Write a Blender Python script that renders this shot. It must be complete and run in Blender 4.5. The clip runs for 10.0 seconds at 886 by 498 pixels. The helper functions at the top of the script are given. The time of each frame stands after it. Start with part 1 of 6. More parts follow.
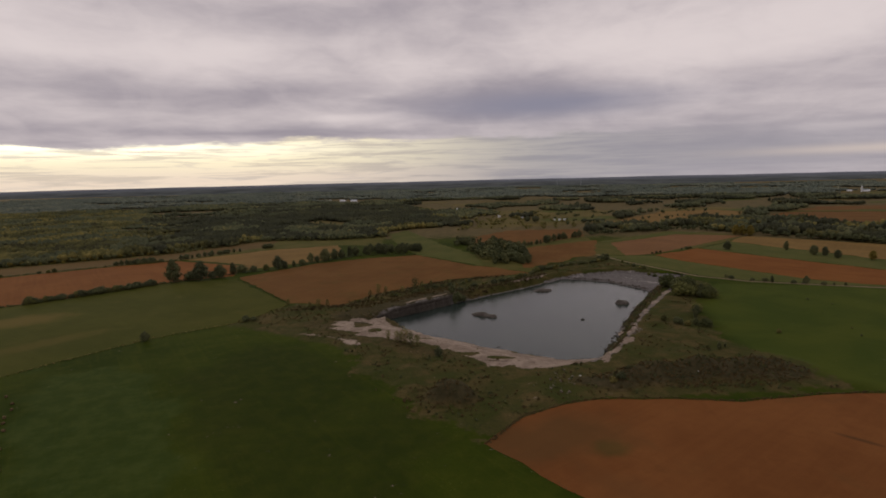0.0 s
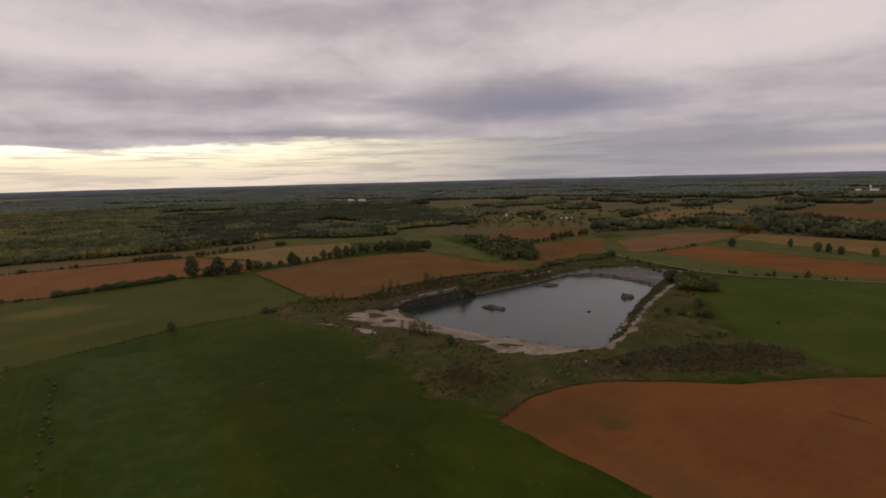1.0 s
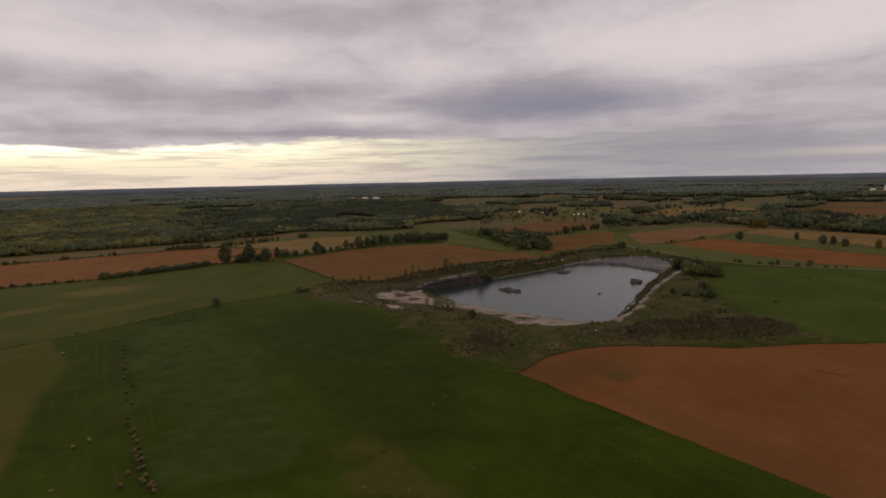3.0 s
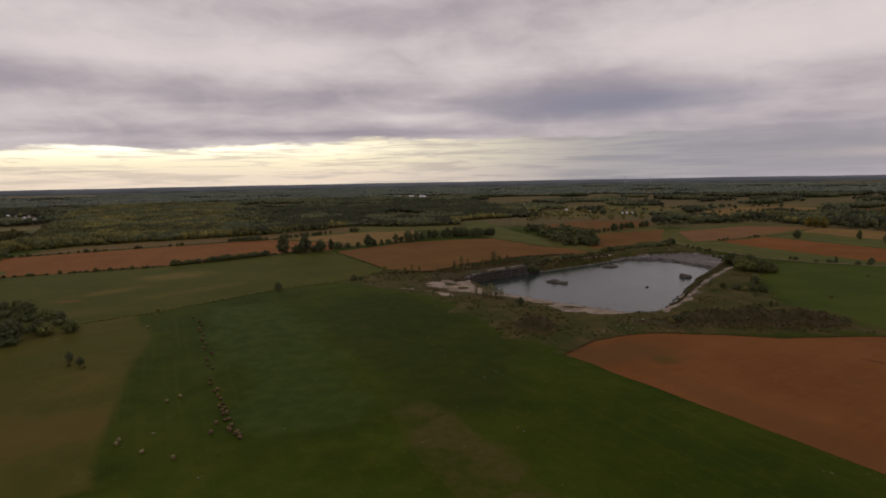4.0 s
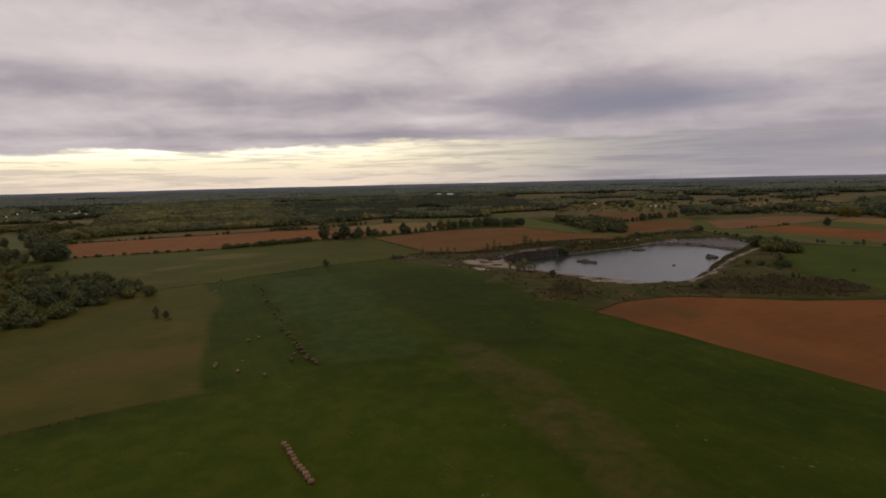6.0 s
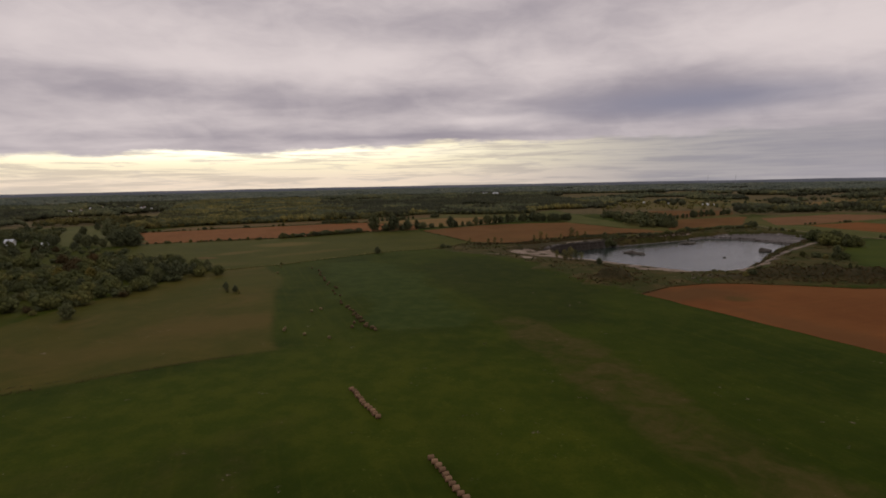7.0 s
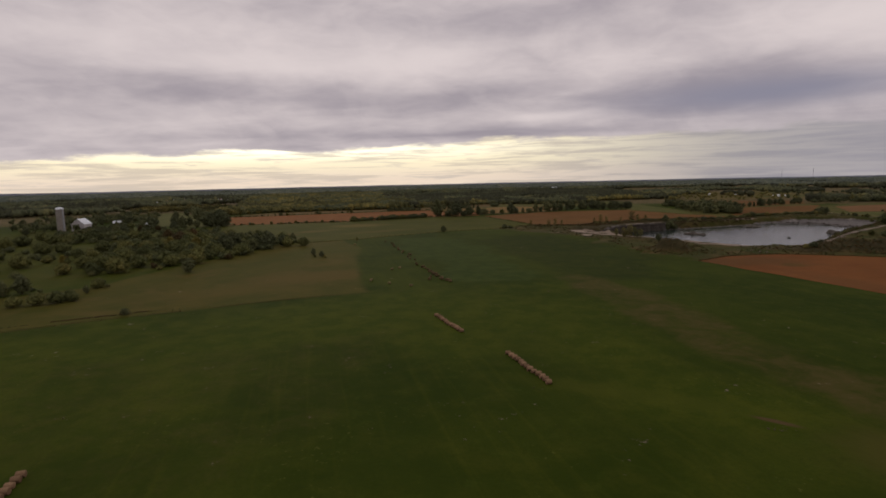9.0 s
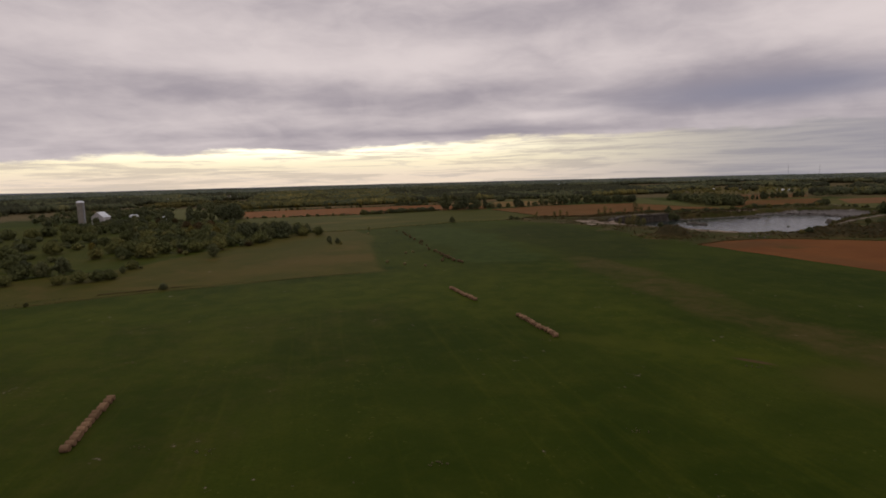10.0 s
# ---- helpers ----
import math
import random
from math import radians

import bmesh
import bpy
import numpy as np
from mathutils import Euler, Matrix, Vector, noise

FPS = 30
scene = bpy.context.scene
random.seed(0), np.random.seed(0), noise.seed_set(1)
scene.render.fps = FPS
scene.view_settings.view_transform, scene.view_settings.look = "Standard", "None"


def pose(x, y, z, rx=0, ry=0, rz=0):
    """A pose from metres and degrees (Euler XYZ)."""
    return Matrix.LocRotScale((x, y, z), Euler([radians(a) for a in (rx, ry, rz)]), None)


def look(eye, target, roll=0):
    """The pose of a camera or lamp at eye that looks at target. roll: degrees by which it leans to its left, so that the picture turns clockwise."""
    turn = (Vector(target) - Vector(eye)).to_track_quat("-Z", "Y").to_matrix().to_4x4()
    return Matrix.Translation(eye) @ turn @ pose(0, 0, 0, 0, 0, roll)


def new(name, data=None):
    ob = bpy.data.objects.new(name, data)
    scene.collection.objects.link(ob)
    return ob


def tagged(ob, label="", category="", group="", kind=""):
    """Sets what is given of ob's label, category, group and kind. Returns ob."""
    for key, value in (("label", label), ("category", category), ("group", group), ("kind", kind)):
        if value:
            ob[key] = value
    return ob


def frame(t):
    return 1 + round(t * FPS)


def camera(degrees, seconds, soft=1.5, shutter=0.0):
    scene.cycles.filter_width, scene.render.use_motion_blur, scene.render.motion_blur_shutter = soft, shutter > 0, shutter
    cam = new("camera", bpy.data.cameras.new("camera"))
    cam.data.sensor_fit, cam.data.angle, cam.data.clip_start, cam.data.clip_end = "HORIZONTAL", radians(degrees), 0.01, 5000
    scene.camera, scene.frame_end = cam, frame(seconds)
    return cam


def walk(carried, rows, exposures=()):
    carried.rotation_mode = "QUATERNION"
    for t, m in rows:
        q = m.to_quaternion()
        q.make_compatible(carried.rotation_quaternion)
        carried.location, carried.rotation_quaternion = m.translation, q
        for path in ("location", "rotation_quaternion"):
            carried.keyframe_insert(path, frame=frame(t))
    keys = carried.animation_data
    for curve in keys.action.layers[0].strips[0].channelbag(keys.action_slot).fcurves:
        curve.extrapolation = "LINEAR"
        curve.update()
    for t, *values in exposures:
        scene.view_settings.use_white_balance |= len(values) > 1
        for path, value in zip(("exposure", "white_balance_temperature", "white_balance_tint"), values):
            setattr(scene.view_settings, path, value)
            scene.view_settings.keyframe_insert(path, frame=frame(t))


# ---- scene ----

# the drone's way: seconds, x, y, z, yaw, pitch, lean
PATH = [
    (0.0, 0.00, 0.00, 100.00, 0.00, -7.61, -1.37),
    (0.5, -1.64, -7.91, 99.19, 0.58, -7.55, -1.46),
    (1.0, -3.40, -15.99, 97.99, 0.73, -7.59, -1.43),
    (1.5, -5.24, -24.16, 96.38, 0.91, -7.63, -1.37),
    (2.0, -7.06, -32.38, 94.46, 1.04, -7.65, -1.32),
    (3.3, -12.21, -53.46, 88.72, 2.71, -7.51, -1.27),
    (3.5, -12.89, -56.65, 87.73, 3.47, -7.49, -1.27),
    (3.6, -13.17, -58.24, 87.23, 3.93, -7.49, -1.22),
    (3.7, -13.44, -59.82, 86.73, 4.43, -7.49, -1.18),
    (3.8, -13.71, -61.41, 86.21, 5.39, -7.49, -1.14),
    (3.9, -13.97, -63.00, 85.69, 6.25, -7.49, -1.10),
    (4.0, -14.23, -64.59, 85.15, 6.76, -7.49, -1.05),
    (4.1, -14.49, -66.19, 84.62, 6.86, -7.46, -1.09),
    (4.2, -14.75, -67.80, 84.07, 6.91, -7.44, -1.12),
    (4.5, -15.50, -72.66, 82.34, 7.03, -7.38, -1.22),
    (5.0, -16.65, -80.77, 79.13, 7.90, -7.34, -1.25),
    (6.5, -19.86, -103.78, 66.24, 11.42, -7.26, -1.30),
    (7.0, -20.03, -111.26, 62.08, 14.34, -7.14, -1.12),
    (7.5, -19.86, -118.86, 58.17, 16.55, -7.16, -1.11),
    (8.0, -19.46, -126.65, 54.59, 18.50, -7.14, -1.06),
    (8.5, -18.81, -134.61, 51.31, 19.79, -7.19, -1.11),
    (9.0, -17.95, -142.71, 48.30, 20.48, -7.28, -1.27),
    (9.5, -16.82, -151.24, 45.42, 21.35, -7.42, -1.34),
    (10.0, -15.51, -159.96, 42.46, 21.04, -7.44, -1.47),
]
cam = camera(79.9, 10.0, soft=1.75)
walk(cam, [(t, pose(x, y, z, 90 + pitch, 0, yaw) @ pose(0, 0, 0, 0, 0, lean))
           for t, x, y, z, yaw, pitch, lean in PATH])

# ---- light: an overcast evening sky with a bright gap over the horizon ----
world = bpy.data.worlds.new("overcast_sky")
scene.world = world
world.use_nodes = True


class Nodes:
    """Short forms for building a node tree."""

    def __init__(self, tree):
        self.tree = tree
        tree.nodes.clear()

    def add(self, kind):
        return self.tree.nodes.new(kind)

    def put(self, socket, value):
        if isinstance(value, bpy.types.NodeSocket):
            self.tree.links.new(value, socket)
        elif isinstance(value, (tuple, list)) and len(value) == 3 and socket.type == "RGBA":
            socket.default_value = (*value, 1)
        else:
            socket.default_value = value

    def math(self, op, a, b=0.0, c=0.0, clamp=False):
        n = self.add("ShaderNodeMath")
        n.operation, n.use_clamp = op, clamp
        for i, v in enumerate((a, b, c)):
            self.put(n.inputs[i], v)
        return n.outputs[0]

    def step(self, v, lo, hi, a=0.0, b=1.0):
        """A soft step of v from lo to hi, giving a to b."""
        n = self.add("ShaderNodeMapRange")
        n.interpolation_type = "SMOOTHSTEP"
        for i, s in enumerate((v, lo, hi, a, b)):
            self.put(n.inputs[i], s)
        return n.outputs[0]

    def mix(self, f, a, b, blend="MIX"):
        n = self.add("ShaderNodeMix")
        n.data_type, n.blend_type = "RGBA", blend
        self.put(n.inputs[0], f)
        self.put(n.inputs[6], a)
        self.put(n.inputs[7], b)
        return n.outputs[2]

    def noise(self, vec, scale, detail=4.0, rough=0.55, distort=0.0):
        n = self.add("ShaderNodeTexNoise")
        self.put(n.inputs["Vector"], vec)
        for k, v in (("Scale", scale), ("Detail", detail), ("Roughness", rough), ("Distortion", distort)):
            n.inputs[k].default_value = v
        return n.outputs["Fac"]

    def scaled(self, vec, x, y, z):
        n = self.add("ShaderNodeMapping")
        self.put(n.inputs["Vector"], vec)
        n.inputs["Scale"].default_value = (x, y, z)
        return n.outputs[0]


def build_sky():
    k = Nodes(world.node_tree)
    way = k.add("ShaderNodeTexCoord").outputs["Generated"]
    sep = k.add("ShaderNodeSeparateXYZ")
    k.put(sep.inputs[0], way)
    x, y, z = sep.outputs
    az = k.math("MULTIPLY", k.math("ARCTAN2", k.math("MULTIPLY", x, -1), y), 57.2958)   # degrees to the west of north
    el = k.math("MULTIPLY", k.math("ARCSINE", z), 57.2958)
    # a flat cloud deck seen from below
    inv = k.math("DIVIDE", 1.0, k.math("ADD", k.math("MAXIMUM", z, 0.0), 0.075))
    deck = k.add("ShaderNodeCombineXYZ")
    k.put(deck.inputs[0], k.math("MULTIPLY", x, inv))
    k.put(deck.inputs[1], k.math("MULTIPLY", y, inv))
    big = k.noise(k.scaled(deck.outputs[0], 0.42, 0.55, 1), 1.0, 3.0, 0.5, 0.5)
    fine = k.noise(k.scaled(deck.outputs[0], 1.1, 1.5, 1), 1.0, 5.0, 0.5, 0.5)

    def spot(a0, e0, wa, we):
        """A soft oval in the sky, 1 in its middle."""
        da = k.math("DIVIDE", k.math("SUBTRACT", az, a0), wa)
        de = k.math("DIVIDE", k.math("SUBTRACT", el, e0), we)
        r = k.math("ADD", k.math("MULTIPLY", da, da), k.math("MULTIPLY", de, de))
        return k.math("EXPONENT", k.math("MULTIPLY", r, -1.0))

    thick = k.math("ADD", k.math("ADD", k.math("MULTIPLY", big, 0.42), k.math("MULTIPLY", fine, 0.38)), 0.265)
    # the larger cloud banks (+) and thin places (-): azimuth, elevation, half widths, depth
    for a0, e0, wa, we, amount in ((30, 8.7, 8, 1.3, 0.20), (24, 4.9, 20, 0.55, 0.22), (-9, 8.0, 13, 2.2, 0.40), (4, 16.6, 12, 1.6, 0.12), (-27, 3.2, 13, 1.3, 0.20),
                                   (-40, 8.8, 9, 1.6, 0.16), (17, 8.5, 6, 1.2, 0.22), (12, 5.0, 7, 0.6, 0.14), (47, 9.3, 9, 1.6, 0.24), (20, 15.5, 9, 1.2, 0.08),
                                   (23, 12.2, 8, 1.7, -0.24), (37, 11.8, 7, 1.2, -0.20), (10, 6.4, 5, 0.45, -0.20), (-28, 11.2, 14, 2.6, -0.20), (-17, 13.2, 9, 2.0, -0.16),
                                   (-36, 3.7, 6, 0.35, -0.22), (6, 11.0, 8, 1.8, -0.10), (40, 15.0, 9, 1.6, -0.16), (-36, 14.0, 10, 2.5, -0.12), (56, 13.0, 8, 1.6, -0.16)):
        thick = k.math("ADD", thick, k.math("MULTIPLY", spot(a0, e0, wa, we), amount))
    flat = k.add("ShaderNodeCombineXYZ")
    k.put(flat.inputs[0], k.math("MULTIPLY", az, 0.15))
    k.put(flat.inputs[1], k.math("ADD", k.math("MULTIPLY", el, 0.34), k.math("MULTIPLY", az, -0.012)))
    tuft = k.noise(flat.outputs[0], 1.0, 6.0, 0.54, 0.9)
    ripple = k.noise(k.scaled(flat.outputs[0], 2.6, 3.4, 1), 1.0, 6.0, 0.6, 0.5)
    thick = k.math("ADD", thick, k.math("MULTIPLY", k.math("SUBTRACT", tuft, 0.5), 0.30))
    thick = k.math("ADD", thick, k.math("MULTIPLY", k.math("SUBTRACT", ripple, 0.5), 0.13))
    shade = k.step(thick, 0.33, 1.08)
    clouds = k.mix(shade, (0.71, 0.625, 0.62), (0.325, 0.288, 0.325))
    clouds = k.mix(k.math("MULTIPLY", spot(-11, 7.3, 12, 1.4), 0.72), clouds, (0.225, 0.228, 0.305))
    clouds = k.mix(k.math("MULTIPLY", spot(-26, 1.7, 24, 2.7), 0.85), clouds, (0.300, 0.283, 0.322))
    clouds = k.mix(k.math("MULTIPLY", spot(-40, 1.7, 11, 0.4), 0.6), clouds, (0.66, 0.55, 0.48))
    # higher up the deck is thinner and brighter
    clouds = k.mix(k.step(el, 16, 50), clouds, k.mix(shade, (0.78, 0.74, 0.74), (0.42, 0.40, 0.43)))
    # the gap under the deck, lit by the low sun to the west
    ragged = k.math("MULTIPLY", k.math("SUBTRACT", k.noise(k.scaled(way, 9, 9, 40), 1.0, 5.0, 0.6), 0.5), 2.6)
    edge = k.math("ADD", k.math("ADD", el, ragged), k.math("MULTIPLY", k.math("MAXIMUM", k.math("SUBTRACT", az, 15), 0.0), 0.035))
    gap = k.math("MULTIPLY", k.step(edge, 4.5, 3.9), k.step(az, -34, -8))
    glow = k.math("MULTIPLY", k.step(az, -16, 22), k.step(az, 95, 60))
    veil = k.noise(k.scaled(way, 3.4, 3.4, 62), 1.6, 6.0, 0.62, 0.4)
    low = k.mix(k.step(el, 0.2, 2.6), (0.87, 0.715, 0.570), (1.04, 0.91, 0.63))
    low = k.mix(k.math("MULTIPLY", spot(38, 3.5, 24, 0.9), 0.95), low, (1.50, 1.41, 1.10))
    low = k.mix(k.step(veil, 0.46, 0.62, 0.0, 0.7), low, (0.60, 0.51, 0.42))
    wisps = k.noise(k.scaled(way, 8.0, 8.0, 95), 1.3, 5.0, 0.62, 0.9)
    low = k.mix(k.step(wisps, 0.50, 0.68, 0.0, 0.45), low, (0.60, 0.52, 0.46))
    low = k.mix(glow, k.mix(k.step(veil, 0.35, 0.65), (0.40, 0.37, 0.375), (0.30, 0.285, 0.315)), low)
    sky = k.mix(gap, clouds, low)
    # far low hills below the horizon line, haze painted in towards the top
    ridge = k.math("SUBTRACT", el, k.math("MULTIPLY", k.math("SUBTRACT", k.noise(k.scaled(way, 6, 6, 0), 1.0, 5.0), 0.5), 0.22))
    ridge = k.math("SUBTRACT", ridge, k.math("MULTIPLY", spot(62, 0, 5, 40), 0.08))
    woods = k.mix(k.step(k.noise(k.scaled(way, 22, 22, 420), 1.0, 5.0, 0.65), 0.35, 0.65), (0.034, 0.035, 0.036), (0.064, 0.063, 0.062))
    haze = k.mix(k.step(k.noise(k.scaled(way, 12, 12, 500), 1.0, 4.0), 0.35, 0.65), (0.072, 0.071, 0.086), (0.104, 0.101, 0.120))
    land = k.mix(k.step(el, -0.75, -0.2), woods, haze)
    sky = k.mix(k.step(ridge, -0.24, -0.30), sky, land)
    air = k.add("ShaderNodeTexSky")
    air.sky_type, air.sun_disc = "NISHITA", False
    air.sun_elevation, air.sun_rotation = radians(14), radians(-37)
    bg1, bg2, total = k.add("ShaderNodeBackground"), k.add("ShaderNodeBackground"), k.add("ShaderNodeAddShader")
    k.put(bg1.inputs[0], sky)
    bg1.inputs[1].default_value = 1.0
    k.put(bg2.inputs[0], air.outputs[0])
    k.put(bg2.inputs[1], k.math("MULTIPLY", k.step(el, 20, 60), 0.05))
    k.put(total.inputs[0], bg1.outputs[0])
    k.put(total.inputs[1], bg2.outputs[0])
    k.put(k.add("ShaderNodeOutputWorld").inputs[0], total.outputs[0])


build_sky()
sun = new("sun", bpy.data.lights.new("sun", "SUN"))
sun.data.energy, sun.data.angle, sun.data.color = 0.5, radians(25), (1.0, 0.86, 0.68)
sun.matrix_world = look((0, 0, 300), (0 + 100 * math.sin(radians(37)), -100 * math.cos(radians(37)), 300 - 100 * math.tan(radians(14))))
scene.view_settings.exposure = 0.0


# ---- materials ----
def surface(name, fn, rough=0.95, bump=0.4, distance=0.2, spec=0.03):
    """A material; fn(nodes, position) gives its colour and a height socket."""
    m = bpy.data.materials.new(name)
    m.use_nodes = True
    k = Nodes(m.node_tree)
    where = k.add("ShaderNodeTexCoord").outputs["Object"]
    colour, height = fn(k, where)
    b = k.add("ShaderNodeBsdfPrincipled")
    k.put(b.inputs["Base Color"], colour)
    b.inputs["Roughness"].default_value = rough
    b.inputs["Specular IOR Level"].default_value = spec
    if height is not None:
        n = k.add("ShaderNodeBump")
        n.inputs["Strength"].default_value, n.inputs["Distance"].default_value = bump, distance
        k.put(n.inputs["Height"], height)
        k.put(b.inputs["Normal"], n.outputs[0])
    k.put(k.add("ShaderNodeOutputMaterial").inputs[0], b.outputs[0])
    return m


def stain(k, p, x, y, rx, ry, turn=0.0):
    """A ragged patch on the ground, 1 in its middle."""
    m = k.add("ShaderNodeMapping")
    m.vector_type = "TEXTURE"
    k.put(m.inputs["Vector"], p)
    m.inputs["Location"].default_value = (x, y, 0)
    m.inputs["Rotation"].default_value = (0, 0, radians(turn))
    m.inputs["Scale"].default_value = (rx, ry, 1)
    n = k.add("ShaderNodeVectorMath")
    n.operation = "LENGTH"
    k.put(n.inputs[0], m.outputs[0])
    r = k.math("ADD", n.outputs["Value"], k.math("MULTIPLY", k.math("SUBTRACT", k.noise(p, 1 / 14.0, 4.0, 0.6), 0.5), 1.1))
    return k.step(r, 1.25, 0.35)


def earth(dark, mid, light, broad=40.0, rows=None, weeds=None, weed_at=0.56, stains=()):
    """Field colour: broad patches, clods, and faint rows worked in one direction."""
    def fn(k, p):
        a = k.noise(p, 1 / broad, 3.0, 0.6, 0.3)
        b = k.noise(p, 1 / 5.0, 5.0, 0.65)
        c = k.noise(p, 1.6, 3.0, 0.7)
        col = k.mix(k.step(a, 0.34, 0.66), dark, light)
        col = k.mix(k.step(b, 0.30, 0.70, 0.75, 0.25), col, mid)
        col = k.mix(k.step(c, 0.35, 0.75, 0.0, 0.3), col, dark)
        e = k.noise(p, 1 / 13.0, 5.0, 0.68, 0.8)
        col = k.mix(k.step(e, 0.50, 0.30, 0.0, 0.24), col, tuple(v * 0.80 for v in dark))
        col = k.mix(k.step(e, 0.54, 0.72, 0.0, 0.24), col, tuple(v * 1.12 for v in light))
        if rows:
            turned = k.add("ShaderNodeMapping")
            k.put(turned.inputs["Vector"], p)
            turned.inputs["Rotation"].default_value = (0, 0, radians(rows[0]))
            streak = k.noise(k.scaled(turned.outputs[0], 1 / rows[1], 1 / 90.0, 0), 1.0, 3.0, 0.6)
            col = k.mix(k.step(streak, 0.40, 0.66, 0.0, rows[2]), col, light)
            col = k.mix(k.step(streak, 0.52, 0.30, 0.0, rows[2]), col, dark)
        if weeds:
            w = k.noise(p, 1 / 23.0, 5.0, 0.62, 0.5)
            col = k.mix(k.step(w, weed_at - 0.04, weed_at + 0.18, 0.0, 0.5), col, weeds)
        for x, y, rx, ry, turn, amount, tint in stains:
            col = k.mix(k.math("MULTIPLY", stain(k, p, x, y, rx, ry, turn), amount), col, tint)
        return col, k.math("ADD", b, k.math("MULTIPLY", c, 0.5))
    return fn


RED = surface("red_ploughed_soil", earth((0.1120, 0.0400, 0.0118), (0.1390, 0.0510, 0.0152), (0.1660, 0.0640, 0.0195), 45, (54, 3.0, 0.15), (0.1060, 0.0470, 0.0150), 0.58,
                                             ((40, 192, 40, 20, 20, 0.6, (0.072, 0.040, 0.0145)), (60, 183, 8, 7, 0, 0.6, (0.062, 0.046, 0.0120)), (80, 120, 60, 12, -56, 0.45, (0.090, 0.044, 0.0165)),
                                              (154, 184, 9, 1.6, -48, 0.7, (0.060, 0.030, 0.0120)))))
BROWN = surface("brown_stubble", earth((0.0881, 0.0400, 0.0117), (0.1146, 0.0516, 0.0158), (0.1381, 0.0664, 0.0212), 50, (20, 3.0, 0.22), (0.0716, 0.0527, 0.0132)))
ORANGE = surface("orange_stubble", earth((0.1154, 0.0418, 0.0109), (0.1443, 0.0528, 0.0136), (0.1712, 0.0677, 0.0192), 50, (-38, 3.0, 0.22)))
PINK = surface("pinkish_stubble", earth((0.1149, 0.0556, 0.0232), (0.1415, 0.0680, 0.0286), (0.1693, 0.0855, 0.0364), 60, (30, 3.0, 0.2)))
TAN = surface("tan_stubble", earth((0.1180, 0.0690, 0.0225), (0.1488, 0.0876, 0.0286), (0.1765, 0.1071, 0.0364), 50, (40, 3.0, 0.2)))
DULLTAN = surface("dull_tan_stubble", earth((0.0800, 0.0500, 0.0190), (0.0990, 0.0620, 0.0235), (0.1180, 0.0750, 0.0285), 50, (40, 3.0, 0.15)))
OLIVE = surface("olive_meadow", earth((0.0385, 0.0415, 0.0062), (0.0490, 0.0500, 0.0080), (0.0640, 0.0590, 0.0110), 60, (-52, 4.0, 0.12), (0.0800, 0.0640, 0.0150), 0.58,
                                           ((-320, 392, 34, 22, 30, 0.7, (0.115, 0.080, 0.0220)), (-331, 322, 26, 12, 60, 0.65, (0.108, 0.073, 0.0210)), (-338, 286, 12, 6, 0, 0.7, (0.110, 0.052, 0.0190)),
                                            (-262, 330, 46, 12, 52, 0.55, (0.090, 0.067, 0.0170)), (-300, 250, 30, 14, 40, 0.4, (0.085, 0.064, 0.0170)))))
PASTURE_COLOUR = earth((0.038, 0.042, 0.0062), (0.053, 0.049, 0.0084), (0.078, 0.058, 0.0122), 32, (32, 4.0, 0.08), (0.086, 0.058, 0.0165), 0.53,
                       ((-176, 92, 46, 20, 38, 0.6, (0.094, 0.060, 0.0170)), (-196, 46, 50, 16, 40, 0.4, (0.088, 0.060, 0.0160)), (-230, 190, 40, 24, 40, 0.45, (0.050, 0.050, 0.0085))))
VERGE = surface("light_green_meadow", earth((0.0510, 0.0550, 0.0130), (0.0650, 0.0680, 0.0172), (0.0870, 0.0795, 0.0225), 45, (15, 4.0, 0.15), (0.0854, 0.0649, 0.0209)))
ROUGH = surface("rough_grass", earth((0.0513, 0.0513, 0.0114), (0.0729, 0.0650, 0.0162), (0.0999, 0.0775, 0.0228), 30, None, (0.0432, 0.0462, 0.0102)))
FARFIELD = surface("far_pasture", earth((0.0704, 0.0579, 0.0182), (0.0986, 0.0773, 0.0254), (0.1408, 0.0965, 0.0327), 120))
ROAD = surface("gravel_road", earth((0.1296, 0.0975, 0.0559), (0.1728, 0.1293, 0.0759), (0.2160, 0.1641, 0.0958), 9))


